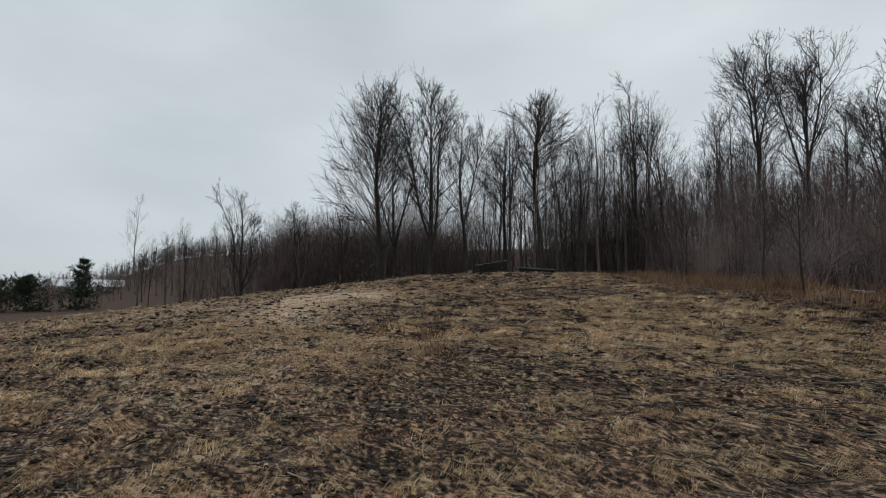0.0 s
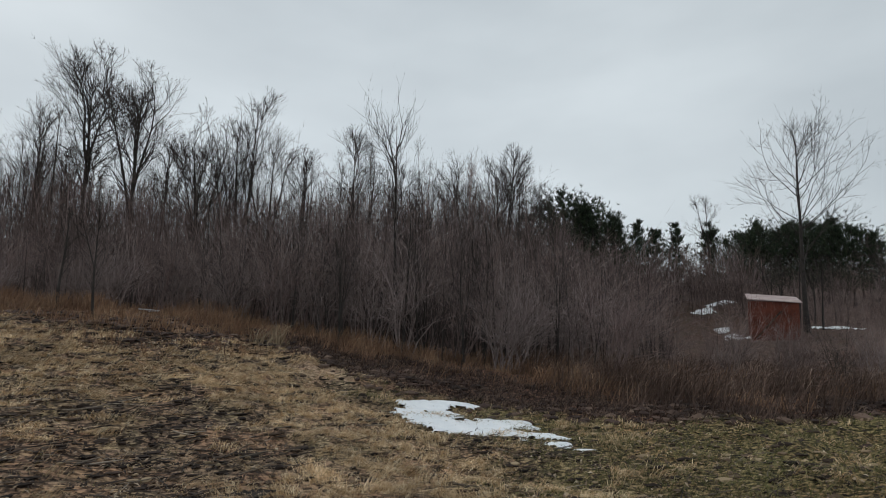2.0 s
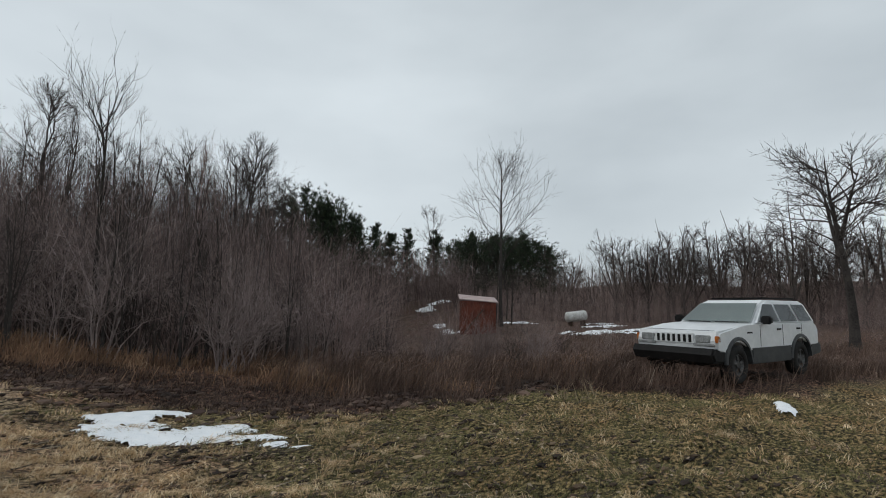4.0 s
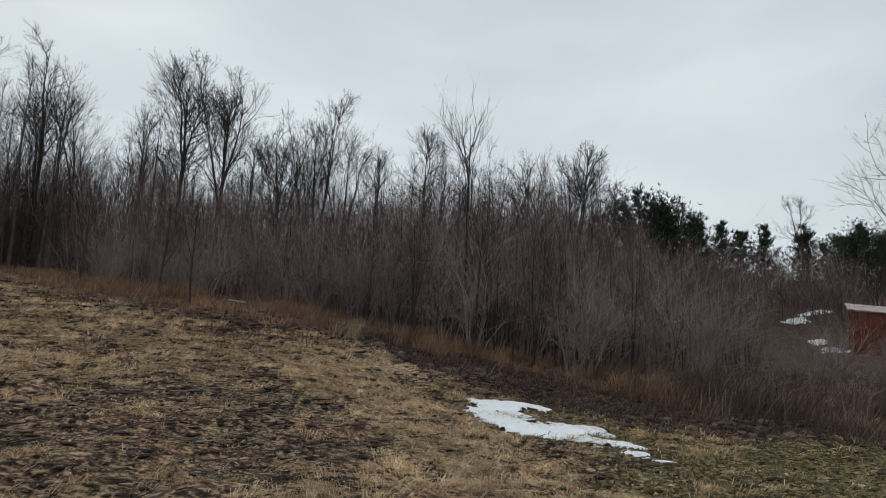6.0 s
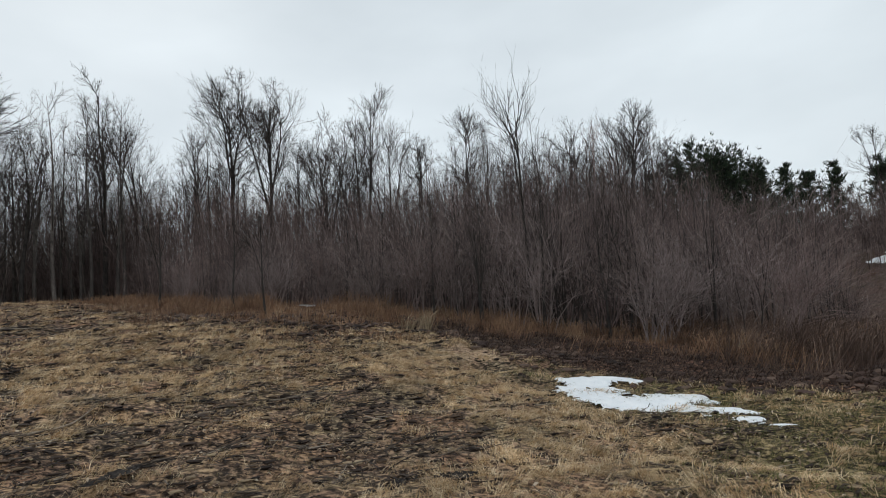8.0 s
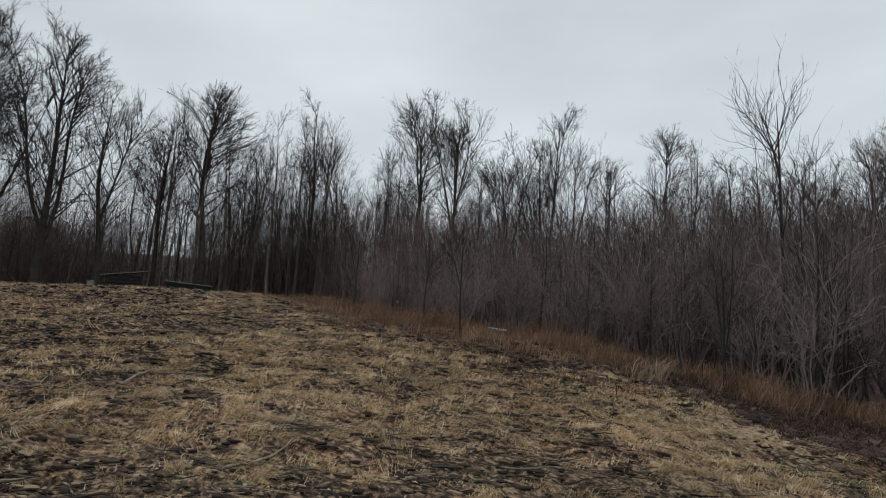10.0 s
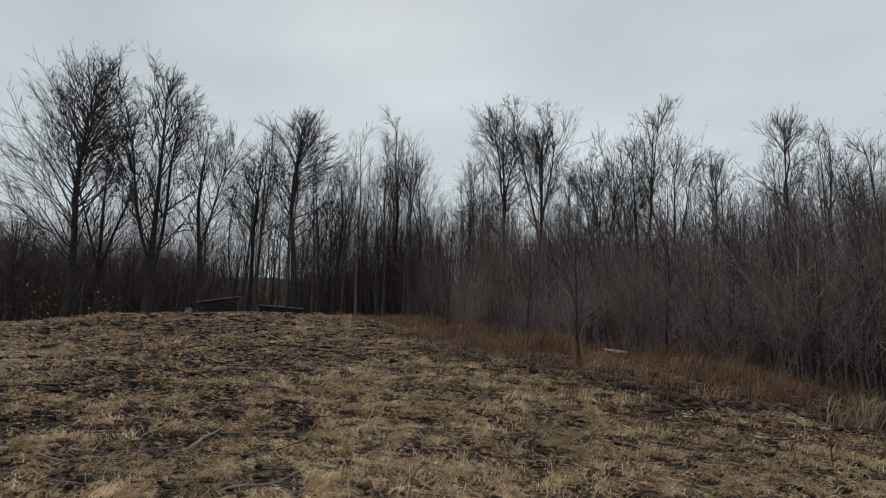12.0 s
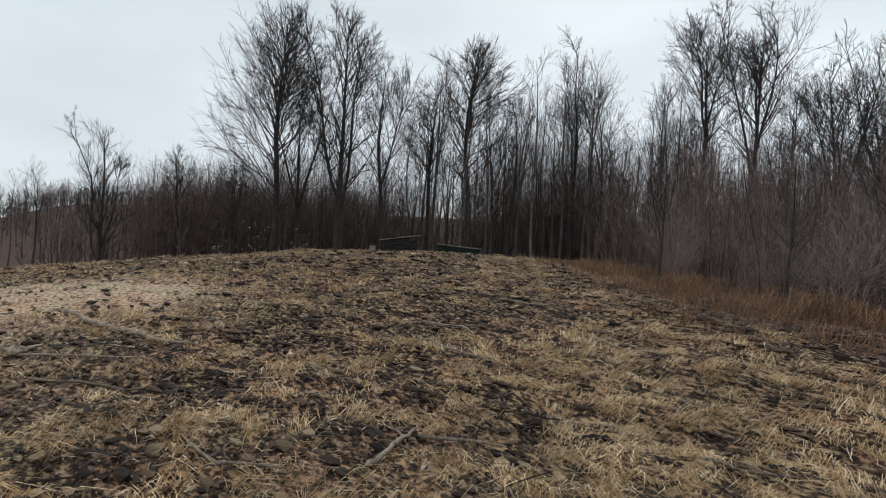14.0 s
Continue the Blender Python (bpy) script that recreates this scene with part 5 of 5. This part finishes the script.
def bark_piece(x, y, l, w, turn, seed):
    rng = np.random.default_rng(seed)
    bm = bmesh.new()
    n, k = 12, 6
    rows = []
    for i in range(n):
        u = i / (n - 1) - 0.5
        wide = w * (1 - abs(2 * u) ** 3) * (0.8 + 0.25 * math.sin(7 * u + seed) + rng.uniform(-0.2, 0.2)) + 0.01
        rows.append([bm.verts.new((u * l, (j / (k - 1) - 0.5) * wide, 0.05 * w * 5 * (0.25 - (j / (k - 1) - 0.5) ** 2) + rng.normal(0, 0.007))) for j in range(k)])
    for a, b in zip(rows, rows[1:]):
        for j in range(k - 1):
            bm.faces.new((a[j], b[j], b[j + 1], a[j + 1]))
    bmesh.ops.solidify(bm, geom=bm.faces[:], thickness=0.012)
    ob = new("bark_piece", bm_mesh("bark_piece", bm, BARK_SLAB))
    ob.matrix_world = pose(x, y, float(surface(x, y)) + 0.03, 4, 3, turn)
    return tagged(ob, "dark wet slab of bark lying on the grass", "bark", "bark on the field")


for k, (x, y, l, w, t) in enumerate([(-2.36, 3.58, 0.5, 0.13, 72), (0.1, 3.66, 0.34, 0.12, 8), (-0.3, 3.5, 0.2, 0.07, 40), (-2.6, 5.6, 0.24, 0.07, 20), (-3.1, 6.4, 0.2, 0.06, -15), (-4.3, 7.6, 0.25, 0.07, 30), (-5.3, 7.1, 0.2, 0.07, 60), (-5.0, 8.6, 0.34, 0.09, 10), (-6.3, 6.9, 0.2, 0.06, 15), (-7.9, 5.6, 0.24, 0.07, 45)]):
    bark_piece(x, y, l, w, t, k)


def weed_tuft(x, y, n, tall, mat, label, seed, lean=0.3, wind=(-0.1, 0)):
    rng = np.random.default_rng(seed)
    px, py = x + rng.normal(0, 0.09, n), y + rng.normal(0, 0.09, n)
    v, t = blades(rng, px, py, rng.uniform(0.4, 1, n) * tall, rng.uniform(0.004, 0.009, n), lean, wind, 0.4)
    o = np.array((x, y, float(surface(x, y))))
    ob = new("grass_tuft", mesh_of("grass_tuft", v - o, t, mat))
    ob.location = o
    return tagged(ob, label, "grass tuft", "tufts at the field's edge")


weed_tuft(-0.15, 10.9, 90, 0.75, PALE, "pale dry grass tuft at the field's edge", 1, 0.35, (0.25, 0))
weed_tuft(-0.5, 10.7, 40, 0.5, PALE, "pale dry grass tuft at the field's edge", 2, 0.5, (0.3, 0))
weed_tuft(8.6, 4.75, 14, 0.5, PALE, "few pale dry stalks at the field's edge", 3, 0.35)
weed_tuft(9.2, 4.6, 12, 0.55, PALE, "few pale dry stalks at the field's edge", 4, 0.35)
weed_tuft(2.75, 6.15, 7, 0.16, STUBBLE, "dark stalks poking through the snow", 5, 0.3)
weed_tuft(3.5, 5.95, 6, 0.14, STUBBLE, "dark stalks poking through the snow", 6, 0.3)
weed_tuft(-6.2, 4.0, 45, 0.35, RUST_GRASS, "rust-brown weed clump on the field", 7, 0.5)
weed_tuft(-5.2, 3.4, 60, 0.32, RUST_GRASS, "rust-brown weed clump on the field", 8, 0.6)
weed_tuft(-7.0, 3.6, 50, 0.3, RUST_GRASS, "rust-brown weed clump on the field", 9, 0.6)


def leafy_shrub(x, y, tall, seed):
    """A bush that has kept a few pale dry leaves."""
    rng = np.random.default_rng(seed)
    a = rng.uniform(0, 6.283, 9)
    st = curves(rng, np.zeros((9, 3)) + (0, 0, -0.05), np.stack([np.cos(a) * 0.35, np.sin(a) * 0.35, np.ones(9)], -1), tall * rng.uniform(0.6, 1, 9), 0.02, 0.05)
    tw = offshoots(rng, st, 7, 0.3, 1, 35, lambda s, L: L * 0.3, 0.008, 0.1)
    n = 60
    c = on_curve({k: v[rng.integers(0, len(tw["len"]), n)] for k, v in tw.items()}, np.full((n, 1), 0.9))[:, 0]
    u, w = rng.normal(0, 0.07, (n, 3)), rng.normal(0, 0.04, (n, 3))
    quad = np.stack([c, c + u * 0.5 + w, c + u, c + u * 0.5 - w], 1).reshape(-1, 3)
    i = np.arange(n)[:, None] * 4
    plant("shrub", [mesh_of("branchwork", *joined(tubes(st, 5, 4, 0.3), tubes(tw, 3, 3, 0.4)), TWIG), mesh_of("foliage", quad, np.concatenate([i + (0, 1, 2), i + (0, 2, 3)]), DRY_LEAF)], x, y, "shrub keeping a few pale dry leaves", "shrub", "shrubs at the wood's edge")


for k, (x, y, t) in enumerate([(-37.2, 17.6, 3.2), (-36.0, 19.2, 3.4), (-33.0, 21.0, 2.4)]):
    leafy_shrub(x, y, t, 40 + k)


# lean-to pile of boards and the green trough on the mound
def lumber_pile(x, y, turn):
    root = new("lumber_pile")
    root.matrix_world = pose(x, y, float(surface(x, y)) - 0.02, 0, 0, turn)
    part("sheet", bm_mesh("sheet", box_bm(1.5, 1.0, 0.03, (0.05, 0, 0.52), 0.008, None, Matrix.Rotation(radians(-9), 4, "Y")), WOOD_GREY), root, "weathered grey board laid on top")
    for k, (sx, sz, px, pz) in enumerate([(1.2, 0.12, 0.0, 0.07), (1.12, 0.11, 0.05, 0.2), (1.05, 0.11, -0.02, 0.32), (0.9, 0.08, 0.12, 0.425)]):
        part("board", bm_mesh("board", box_bm(sx, 0.85, sz, (px, 0, pz), 0.01), DARK_BOARD), root)
    for px, h in ((-0.6, 0.44), (0.62, 0.55)):
        part("post", bm_mesh("post", box_bm(0.07, 0.07, h, (px, -0.42, h / 2), 0.006), DARK_BOARD), root)
    part("block", bm_mesh("block", box_bm(0.22, 0.22, 0.2, (-0.98, 0, 0.1), 0.02), WOOD_GREY), root)
    return tagged(root, "low pile of dark boards under a tilted sheet", "lumber pile")


lumber_pile(-17.9, 16.1, 44)


def trough(x, y, turn):
    root = new("trough")
    root.matrix_world = pose(x, y, float(surface(x, y)) - 0.02, 0, 4, turn) @ Matrix.Diagonal((0.84, 0.9, 1.1, 1))
    bm = bmesh.new()
    ring = lambda h, l, w: [bm.verts.new(p) for p in ((-l, -w, h), (l, -w, h), (l, w, h), (-l, w, h))]  # noqa: E731
    low, high, inner, floor_in = ring(0, 1.0, 0.28), ring(0.34, 1.14, 0.4), ring(0.34, 1.08, 0.35), ring(0.04, 0.95, 0.24)
    for a, b in ((low, high), (high, inner), (inner, floor_in)):
        for k in range(4):
            bm.faces.new((a[k], a[(k + 1) % 4], b[(k + 1) % 4], b[k]))
    bm.faces.new(low)
    bm.faces.new(floor_in)
    part("hull", bm_mesh("hull", bm, GREEN_PAINT), root)
    for s in (-1, 1):
        part("rim", bm_mesh("rim", box_bm(2.3, 0.05, 0.035, (0, 0.39 * s, 0.355), 0.008), WOOD_GREY), root, "pale worn rim board")
    return tagged(root, "dark green painted trough with a pale rim", "trough")


trough(-18.9, 20.4, 42)
stick([(-27.6, 13.4), (-27.0, 13.9), (-26.5, 14.6)], 0.12, 30, "dark log lying on the crest of the mound", 1)


def white_board(x, y, l, turn, label):
    bm = box_bm(l, 0.16, 0.03, (0, 0, 0.1), 0.006, None, Matrix.Rotation(radians(6), 4, "Y"))
    box_bm(l * 0.5, 0.12, 0.03, (0.1, 0.05, 0.06), 0.006, bm)
    ob = new("scrap_board", bm_mesh("scrap_board", bm, ROOF_WHITE))
    ob.matrix_world = pose(x, y, float(surface(x, y)) + 0.04, 0, 0, turn)
    return tagged(ob, label, "board", "scrap boards")


white_board(-3.68, 15.2, 0.5, 10, "white scrap board lying in rust-brown grass")


# ---- shed, tank, far house ----
def shed(x, y, turn):
    root = new("shed")
    root.matrix_world = pose(x, y, float(height(x, y)) - 0.25, 0, 1.5, turn)
    w, d, h0, h1 = 2.2, 2.0, 2.2, 2.45
    for sx, sy, px, py, nm in ((w, 0.06, 0, -d / 2, "wall"), (w, 0.06, 0, d / 2, "wall"), (0.06, d - 0.06, -w / 2 + 0.03, 0, "wall"), (0.06, d - 0.06, w / 2 - 0.03, 0, "wall")):
        bm = bmesh.new()
        n = 12
        along = sx if sx > sy else sy
        for k in range(n):
            u = (k + 0.5) / n * along - along / 2
            at = (px + u, py + (0.012 if k % 2 else -0.004), h0 / 2) if sx > sy else (px + (0.012 if k % 2 else -0.004), py + u, h0 / 2)
            box_bm(along / n * 0.97 if sx > sy else sx, sy if sx > sy else along / n * 0.97, h0, at, 0, bm)
        part(nm, bm_mesh(nm, bm, RED_PAINT), root)
    part("roof", bm_mesh("roof", box_bm(w + 0.3, d + 0.3, 0.05, (0, 0, h0 + 0.2), 0.01, None, Matrix.Rotation(radians(3.5), 4, "Y") @ Matrix.Rotation(radians(8.5), 4, "X")), PINK_ROOF), root, "faded pinkish sheet roof")
    door = part("door", bm_mesh("door", box_bm(0.85, 0.04, 1.8, (-0.3, -d / 2 - 0.06, 0.95), 0.01), RED_PAINT), root)
    part("handle", bm_mesh("handle", box_bm(0.03, 0.05, 0.14, (0.02, -d / 2 - 0.1, 0.95), 0.008), STEEL_DARK), door)
    part("brace", bm_mesh("brace", box_bm(0.08, 0.02, 1.9, (-0.3, -d / 2 - 0.09, 0.95), 0.005, None, Matrix.Rotation(radians(38), 4, "Y")), STEEL_DARK), root)
    return tagged(root, "rusty red metal shed with a faded flat roof", "shed")


shed(25.3, 22.4, -42)


def tank(x, y, turn):
    root = new("fuel_tank")
    root.matrix_world = pose(x, y, float(height(x, y)) - 0.05, 0, -6, turn) @ Matrix.Diagonal((0.86, 0.86, 0.86, 1))
    prof = [(-0.95, 0.02), (-0.93, 0.2), (-0.86, 0.34), (-0.75, 0.42), (0.75, 0.42), (0.86, 0.34), (0.93, 0.2), (0.95, 0.02)]
    bm = lathe(prof, 24, "x")
    bmesh.ops.translate(bm, verts=bm.verts, vec=(0, 0, 0.85))
    part("shell", bm_mesh("shell", bm, TANK_PAINT, True), root)
    for s in (-0.55, 0.55):
        part("cradle", bm_mesh("cradle", box_bm(0.1, 0.7, 0.5, (s, 0, 0.24), 0.01), STEEL_DARK), root)
    bm = lathe([(1.24, 0.07), (1.33, 0.07), (1.34, 0.05)], 12, "z")
    part("cap", bm_mesh("cap", bm, STEEL_DARK), root)
    return tagged(root, "white horizontal steel tank on dark cradles", "tank")


tank(32.5, 19.4, -30)


def house(x, y, turn, l=9.0, w=5.0):
    root = new("house")
    root.matrix_world = pose(x, y, float(height(x, y)) - 1.0, 0, 0, turn)
    part("wall", bm_mesh("wall", box_bm(l, w, 2.3, (0, 0, 1.15)), SIDING), root)
    bm = bmesh.new()
    e, r = [bm.verts.new((sx * (l / 2 + 0.3), sy * (w / 2 + 0.4), 2.25)) for sx in (-1, 1) for sy in (-1, 1)], [bm.verts.new((sx * (l / 2 + 0.3), 0, 3.5)) for sx in (-1, 1)]
    for f in ((e[0], e[2], r[1], r[0]), (e[1], r[0], r[1], e[3]), (e[0], r[0], e[1]), (e[2], e[3], r[1]), (e[0], e[1], e[3], e[2])):
        bm.faces.new(f)
    part("roof", bm_mesh("roof", bm, ROOF_WHITE), root, "snow-white metal roof")
    for k in (-2.6, 0.2, 2.6):
        win = part("window", bm_mesh("window", box_bm(1.0, 0.06, 1.0, (k, -w / 2 - 0.03, 1.35), 0.01), ROOF_WHITE), root)
        part("pane", bm_mesh("pane", box_bm(0.84, 0.02, 0.84, (k, -w / 2 - 0.065, 1.35)), GLASS), win)
    return tagged(root, "far low house with a white roof", "house")


house(-109.5, 5.6, 80)


# ---- parked car ----
def car(x, y, turn):
    root = new("car")
    root.matrix_world = pose(x, y, float(surface(x, y)) - 0.03, 0, 0, turn) @ Matrix.Diagonal((1.04, 1.04, 1.04, 1))
    wheel_x, wheel_r = (1.42, -1.27), 0.37

    def arch(cx, r, z, n=9):
        return [(cx + r * math.cos(math.pi * k / n), max(z, 0.40 + r * math.sin(math.pi * k / n))) for k in range(n + 1)]

    def shell(name, outline, half, mat, top_half=None, z_top=None, bevel=0.03, label="", parent=root):
        bm = bmesh.new()
        sides = []
        for s in (-1, 1):
            row = []
            for px, pz in outline:
                hw = half
                if top_half is not None:
                    t = min(max((pz - z_top[0]) / (z_top[1] - z_top[0]), 0), 1)
                    hw = half + (top_half - half) * t
                row.append(bm.verts.new((px, s * hw, pz)))
            sides.append(row)
        n = len(outline)
        for k in range(n):
            bm.faces.new((sides[0][k], sides[0][(k + 1) % n], sides[1][(k + 1) % n], sides[1][k]))
        caps = [bm.faces.new(sides[0]), bm.faces.new(sides[1])]
        if bevel:
            bmesh.ops.bevel(bm, geom=list({e for f in caps for e in f.edges}), offset=bevel, segments=2, affect="EDGES")
        bmesh.ops.triangulate(bm, faces=[f for f in bm.faces if len(f.verts) > 4])
        return part(name, bm_mesh(name, bm, mat), parent, label)

    # lower body with its wheel arches cut out
    low = [(2.16, 0.64)] + [(2.18, 0.86), (2.10, 1.03), (1.2, 1.13), (0.62, 1.16), (-2.1, 1.16), (-2.22, 1.0), (-2.22, 0.64)]
    low += [(p, z) for p, z in arch(-1.27, 0.47, 0.64)][::-1] + [(p, z) for p, z in arch(1.42, 0.47, 0.64)][::-1]
    shell("body", low, 0.88, CAR_WHITE, bevel=0.045, label="white painted body shell")
    # lower cladding
    for a, b in ((0.90, -0.78),):
        shell("sill", [(a, 0.36), (a, 0.70), (b, 0.70), (b, 0.36)], 0.895, CLADDING, bevel=0.02, label="grey plastic lower door cladding")
    shell("rear_bumper", [(-1.76, 0.40), (-1.78, 0.70), (-2.30, 0.70), (-2.30, 0.45)], 0.885, CLADDING, bevel=0.03)
    shell("front_bumper", [(1.92, 0.42), (1.90, 0.68), (2.30, 0.72), (2.36, 0.60), (2.28, 0.44)], 0.89, CAR_BLACK, bevel=0.04, label="black plastic front bumper")
    part("underside", bm_mesh("underside", box_bm(4.1, 1.5, 0.25, (0, 0, 0.48), 0.02), CAR_BLACK), root)
    # cabin
    cab = [(0.68, 1.14), (-0.02, 1.60), (-0.25, 1.665), (-1.9, 1.655), (-2.02, 1.6), (-2.18, 1.14)]
    shell("cabin", cab, 0.85, CAR_WHITE, 0.66, (1.14, 1.66), 0.04)
    wind = bmesh.new()
    q = [wind.verts.new(p) for p in ((0.655, -0.76, 1.185), (0.655, 0.76, 1.185), (0.055, 0.635, 1.575), (0.055, -0.635, 1.575))]
    wind.faces.new(q)
    bmesh.ops.solidify(wind, geom=wind.faces[:], thickness=0.03)
    bmesh.ops.translate(wind, verts=wind.verts, vec=(0.014, 0, 0.02))
    # its paleness is sky reflection held in the base colour
    part("windscreen", bm_mesh("windscreen", wind, SCREEN_PAINTED_SKY), root, "windscreen with a pale sky reflection painted in")
    for s in (-1, 1):
        for a, b, c, d in ((0.46, 0.0, -0.42, -0.42), (-0.50, -0.50, -1.28, -1.20), (-1.37, -1.30, -2.02, -1.9)):
            bm = bmesh.new()
            y0, y1 = 0.85 - 0.19 * 0.10, 0.85 - 0.19 * 0.83
            pts = [(a, s * y0, 1.2), (b, s * y1, 1.57), (d, s * y1, 1.57), (c, s * y0, 1.2)]
            bm.faces.new([bm.verts.new(p) for p in pts])
            bmesh.ops.solidify(bm, geom=bm.faces[:], thickness=0.02)
            bmesh.ops.translate(bm, verts=bm.verts, vec=(0, s * 0.012, 0))
            part("side_window", bm_mesh("side_window", bm, GLASS), root)
        for px in (0.52, -0.46, -1.36):
            part("door_gap", bm_mesh("door_gap", box_bm(0.012, 0.006, 0.44, (px, s * 0.881, 0.92)), CAR_BLACK), root)
        for px in (-0.28, -1.18):
            part("door_handle", bm_mesh("door_handle", box_bm(0.17, 0.03, 0.035, (px, s * 0.89, 1.04), 0.008), CAR_BLACK), root)
        part("mirror", bm_mesh("mirror", box_bm(0.13, 0.2, 0.17, (0.42, s * 0.97, 1.24), 0.03), CAR_BLACK), root, "black door mirror")
        part("badge", bm_mesh("badge", box_bm(0.2, 0.006, 0.03, (0.95, s * 0.884, 0.99)), CAR_BLACK), root)
        part("roof_rail", bm_mesh("roof_rail", box_bm(1.5, 0.04, 0.035, (-1.05, s * 0.56, 1.705), 0.01), CAR_BLACK), root)
        part("headlight", bm_mesh("headlight", box_bm(0.06, 0.30, 0.145, (2.165, s * 0.60, 0.885), 0.015), LENS), root, "clear rectangular headlight")
        part("turn_signal", bm_mesh("turn_signal", box_bm(0.14, 0.05, 0.13, (2.11, s * 0.855, 0.885), 0.012), AMBER), root, "amber corner lamp")
        part("lamp_strip", bm_mesh("lamp_strip", box_bm(0.04, 0.42, 0.05, (2.175, s * 0.62, 0.775), 0.01), LENS), root)
        # wheel-arch flares
        for cx in wheel_x:
            bm = bmesh.new()
            rows = [[bm.verts.new((cx + r * math.cos(math.pi * k / 12), s * yy, 0.40 + r * math.sin(math.pi * k / 12))) for k in range(13)] for r, yy in ((0.455, 0.80), (0.455, 0.915), (0.515, 0.905), (0.525, 0.87))]
            for a, b in zip(rows, rows[1:]):
                for k in range(12):
                    bm.faces.new((a[k], a[k + 1], b[k + 1], b[k]))
            part("wheel_arch", bm_mesh("wheel_arch", bm, CLADDING), root)
            wheel = part("wheel", bm_mesh("wheel", lathe([(-0.06, 0.13), (0.06, 0.13)], 16), STEEL_DARK), root)
            wheel.location = (cx, s * 0.77, wheel_r)
            part("tyre", bm_mesh("tyre", lathe([(-0.115, 0.22), (-0.12, 0.30), (-0.10, 0.355), (-0.05, 0.37), (0.05, 0.37), (0.10, 0.355), (0.12, 0.30), (0.115, 0.22), (0.02, 0.21), (-0.02, 0.21), (-0.115, 0.22)], 30), RUBBER, True), wheel)
            rim = lathe([(0.0, 0.215), (s * 0.085, 0.215), (s * 0.095, 0.19), (s * 0.05, 0.165), (s * 0.07, 0.07), (s * 0.09, 0.06), (s * 0.09, 0.01)], 20)
            for k in range(5):
                a = 2 * math.pi * k / 5
                box_bm(0.05, 0.03, 0.11, (0.125 * math.sin(a), s * 0.075, 0.125 * math.cos(a)), 0.006, rim, Matrix.Rotation(a, 4, "Y"))
            part("rim", bm_mesh("rim", rim, RIM), wheel)
    # grille with seven upright slots
    face = part("grille", bm_mesh("grille", box_bm(0.05, 0.86, 0.20, (2.165, 0, 0.885), 0.012), CAR_WHITE), root)
    for k in range(7):
        part("slot", bm_mesh("slot", box_bm(0.02, 0.062, 0.15, (2.187, (k - 3) * 0.115, 0.885), 0.006), CAR_BLACK), face)
    part("hood_gap", bm_mesh("hood_gap", box_bm(0.012, 1.5, 0.006, (2.02, 0, 1.045)), CAR_BLACK), root)
    for px in (-0.55, -1.5):
        part("roof_bar", bm_mesh("roof_bar", box_bm(0.05, 1.15, 0.03, (px, 0, 1.715), 0.01), CAR_BLACK), root)
    for yy in (-0.3, 0.3):
        part("wiper", bm_mesh("wiper", box_bm(0.02, 0.5, 0.015, (0.72, yy, 1.19), 0.004), CAR_BLACK), root)
    return tagged(root, "white boxy off-road car parked among tall weeds", "car")


car(13.84, 3.62, 169.8)
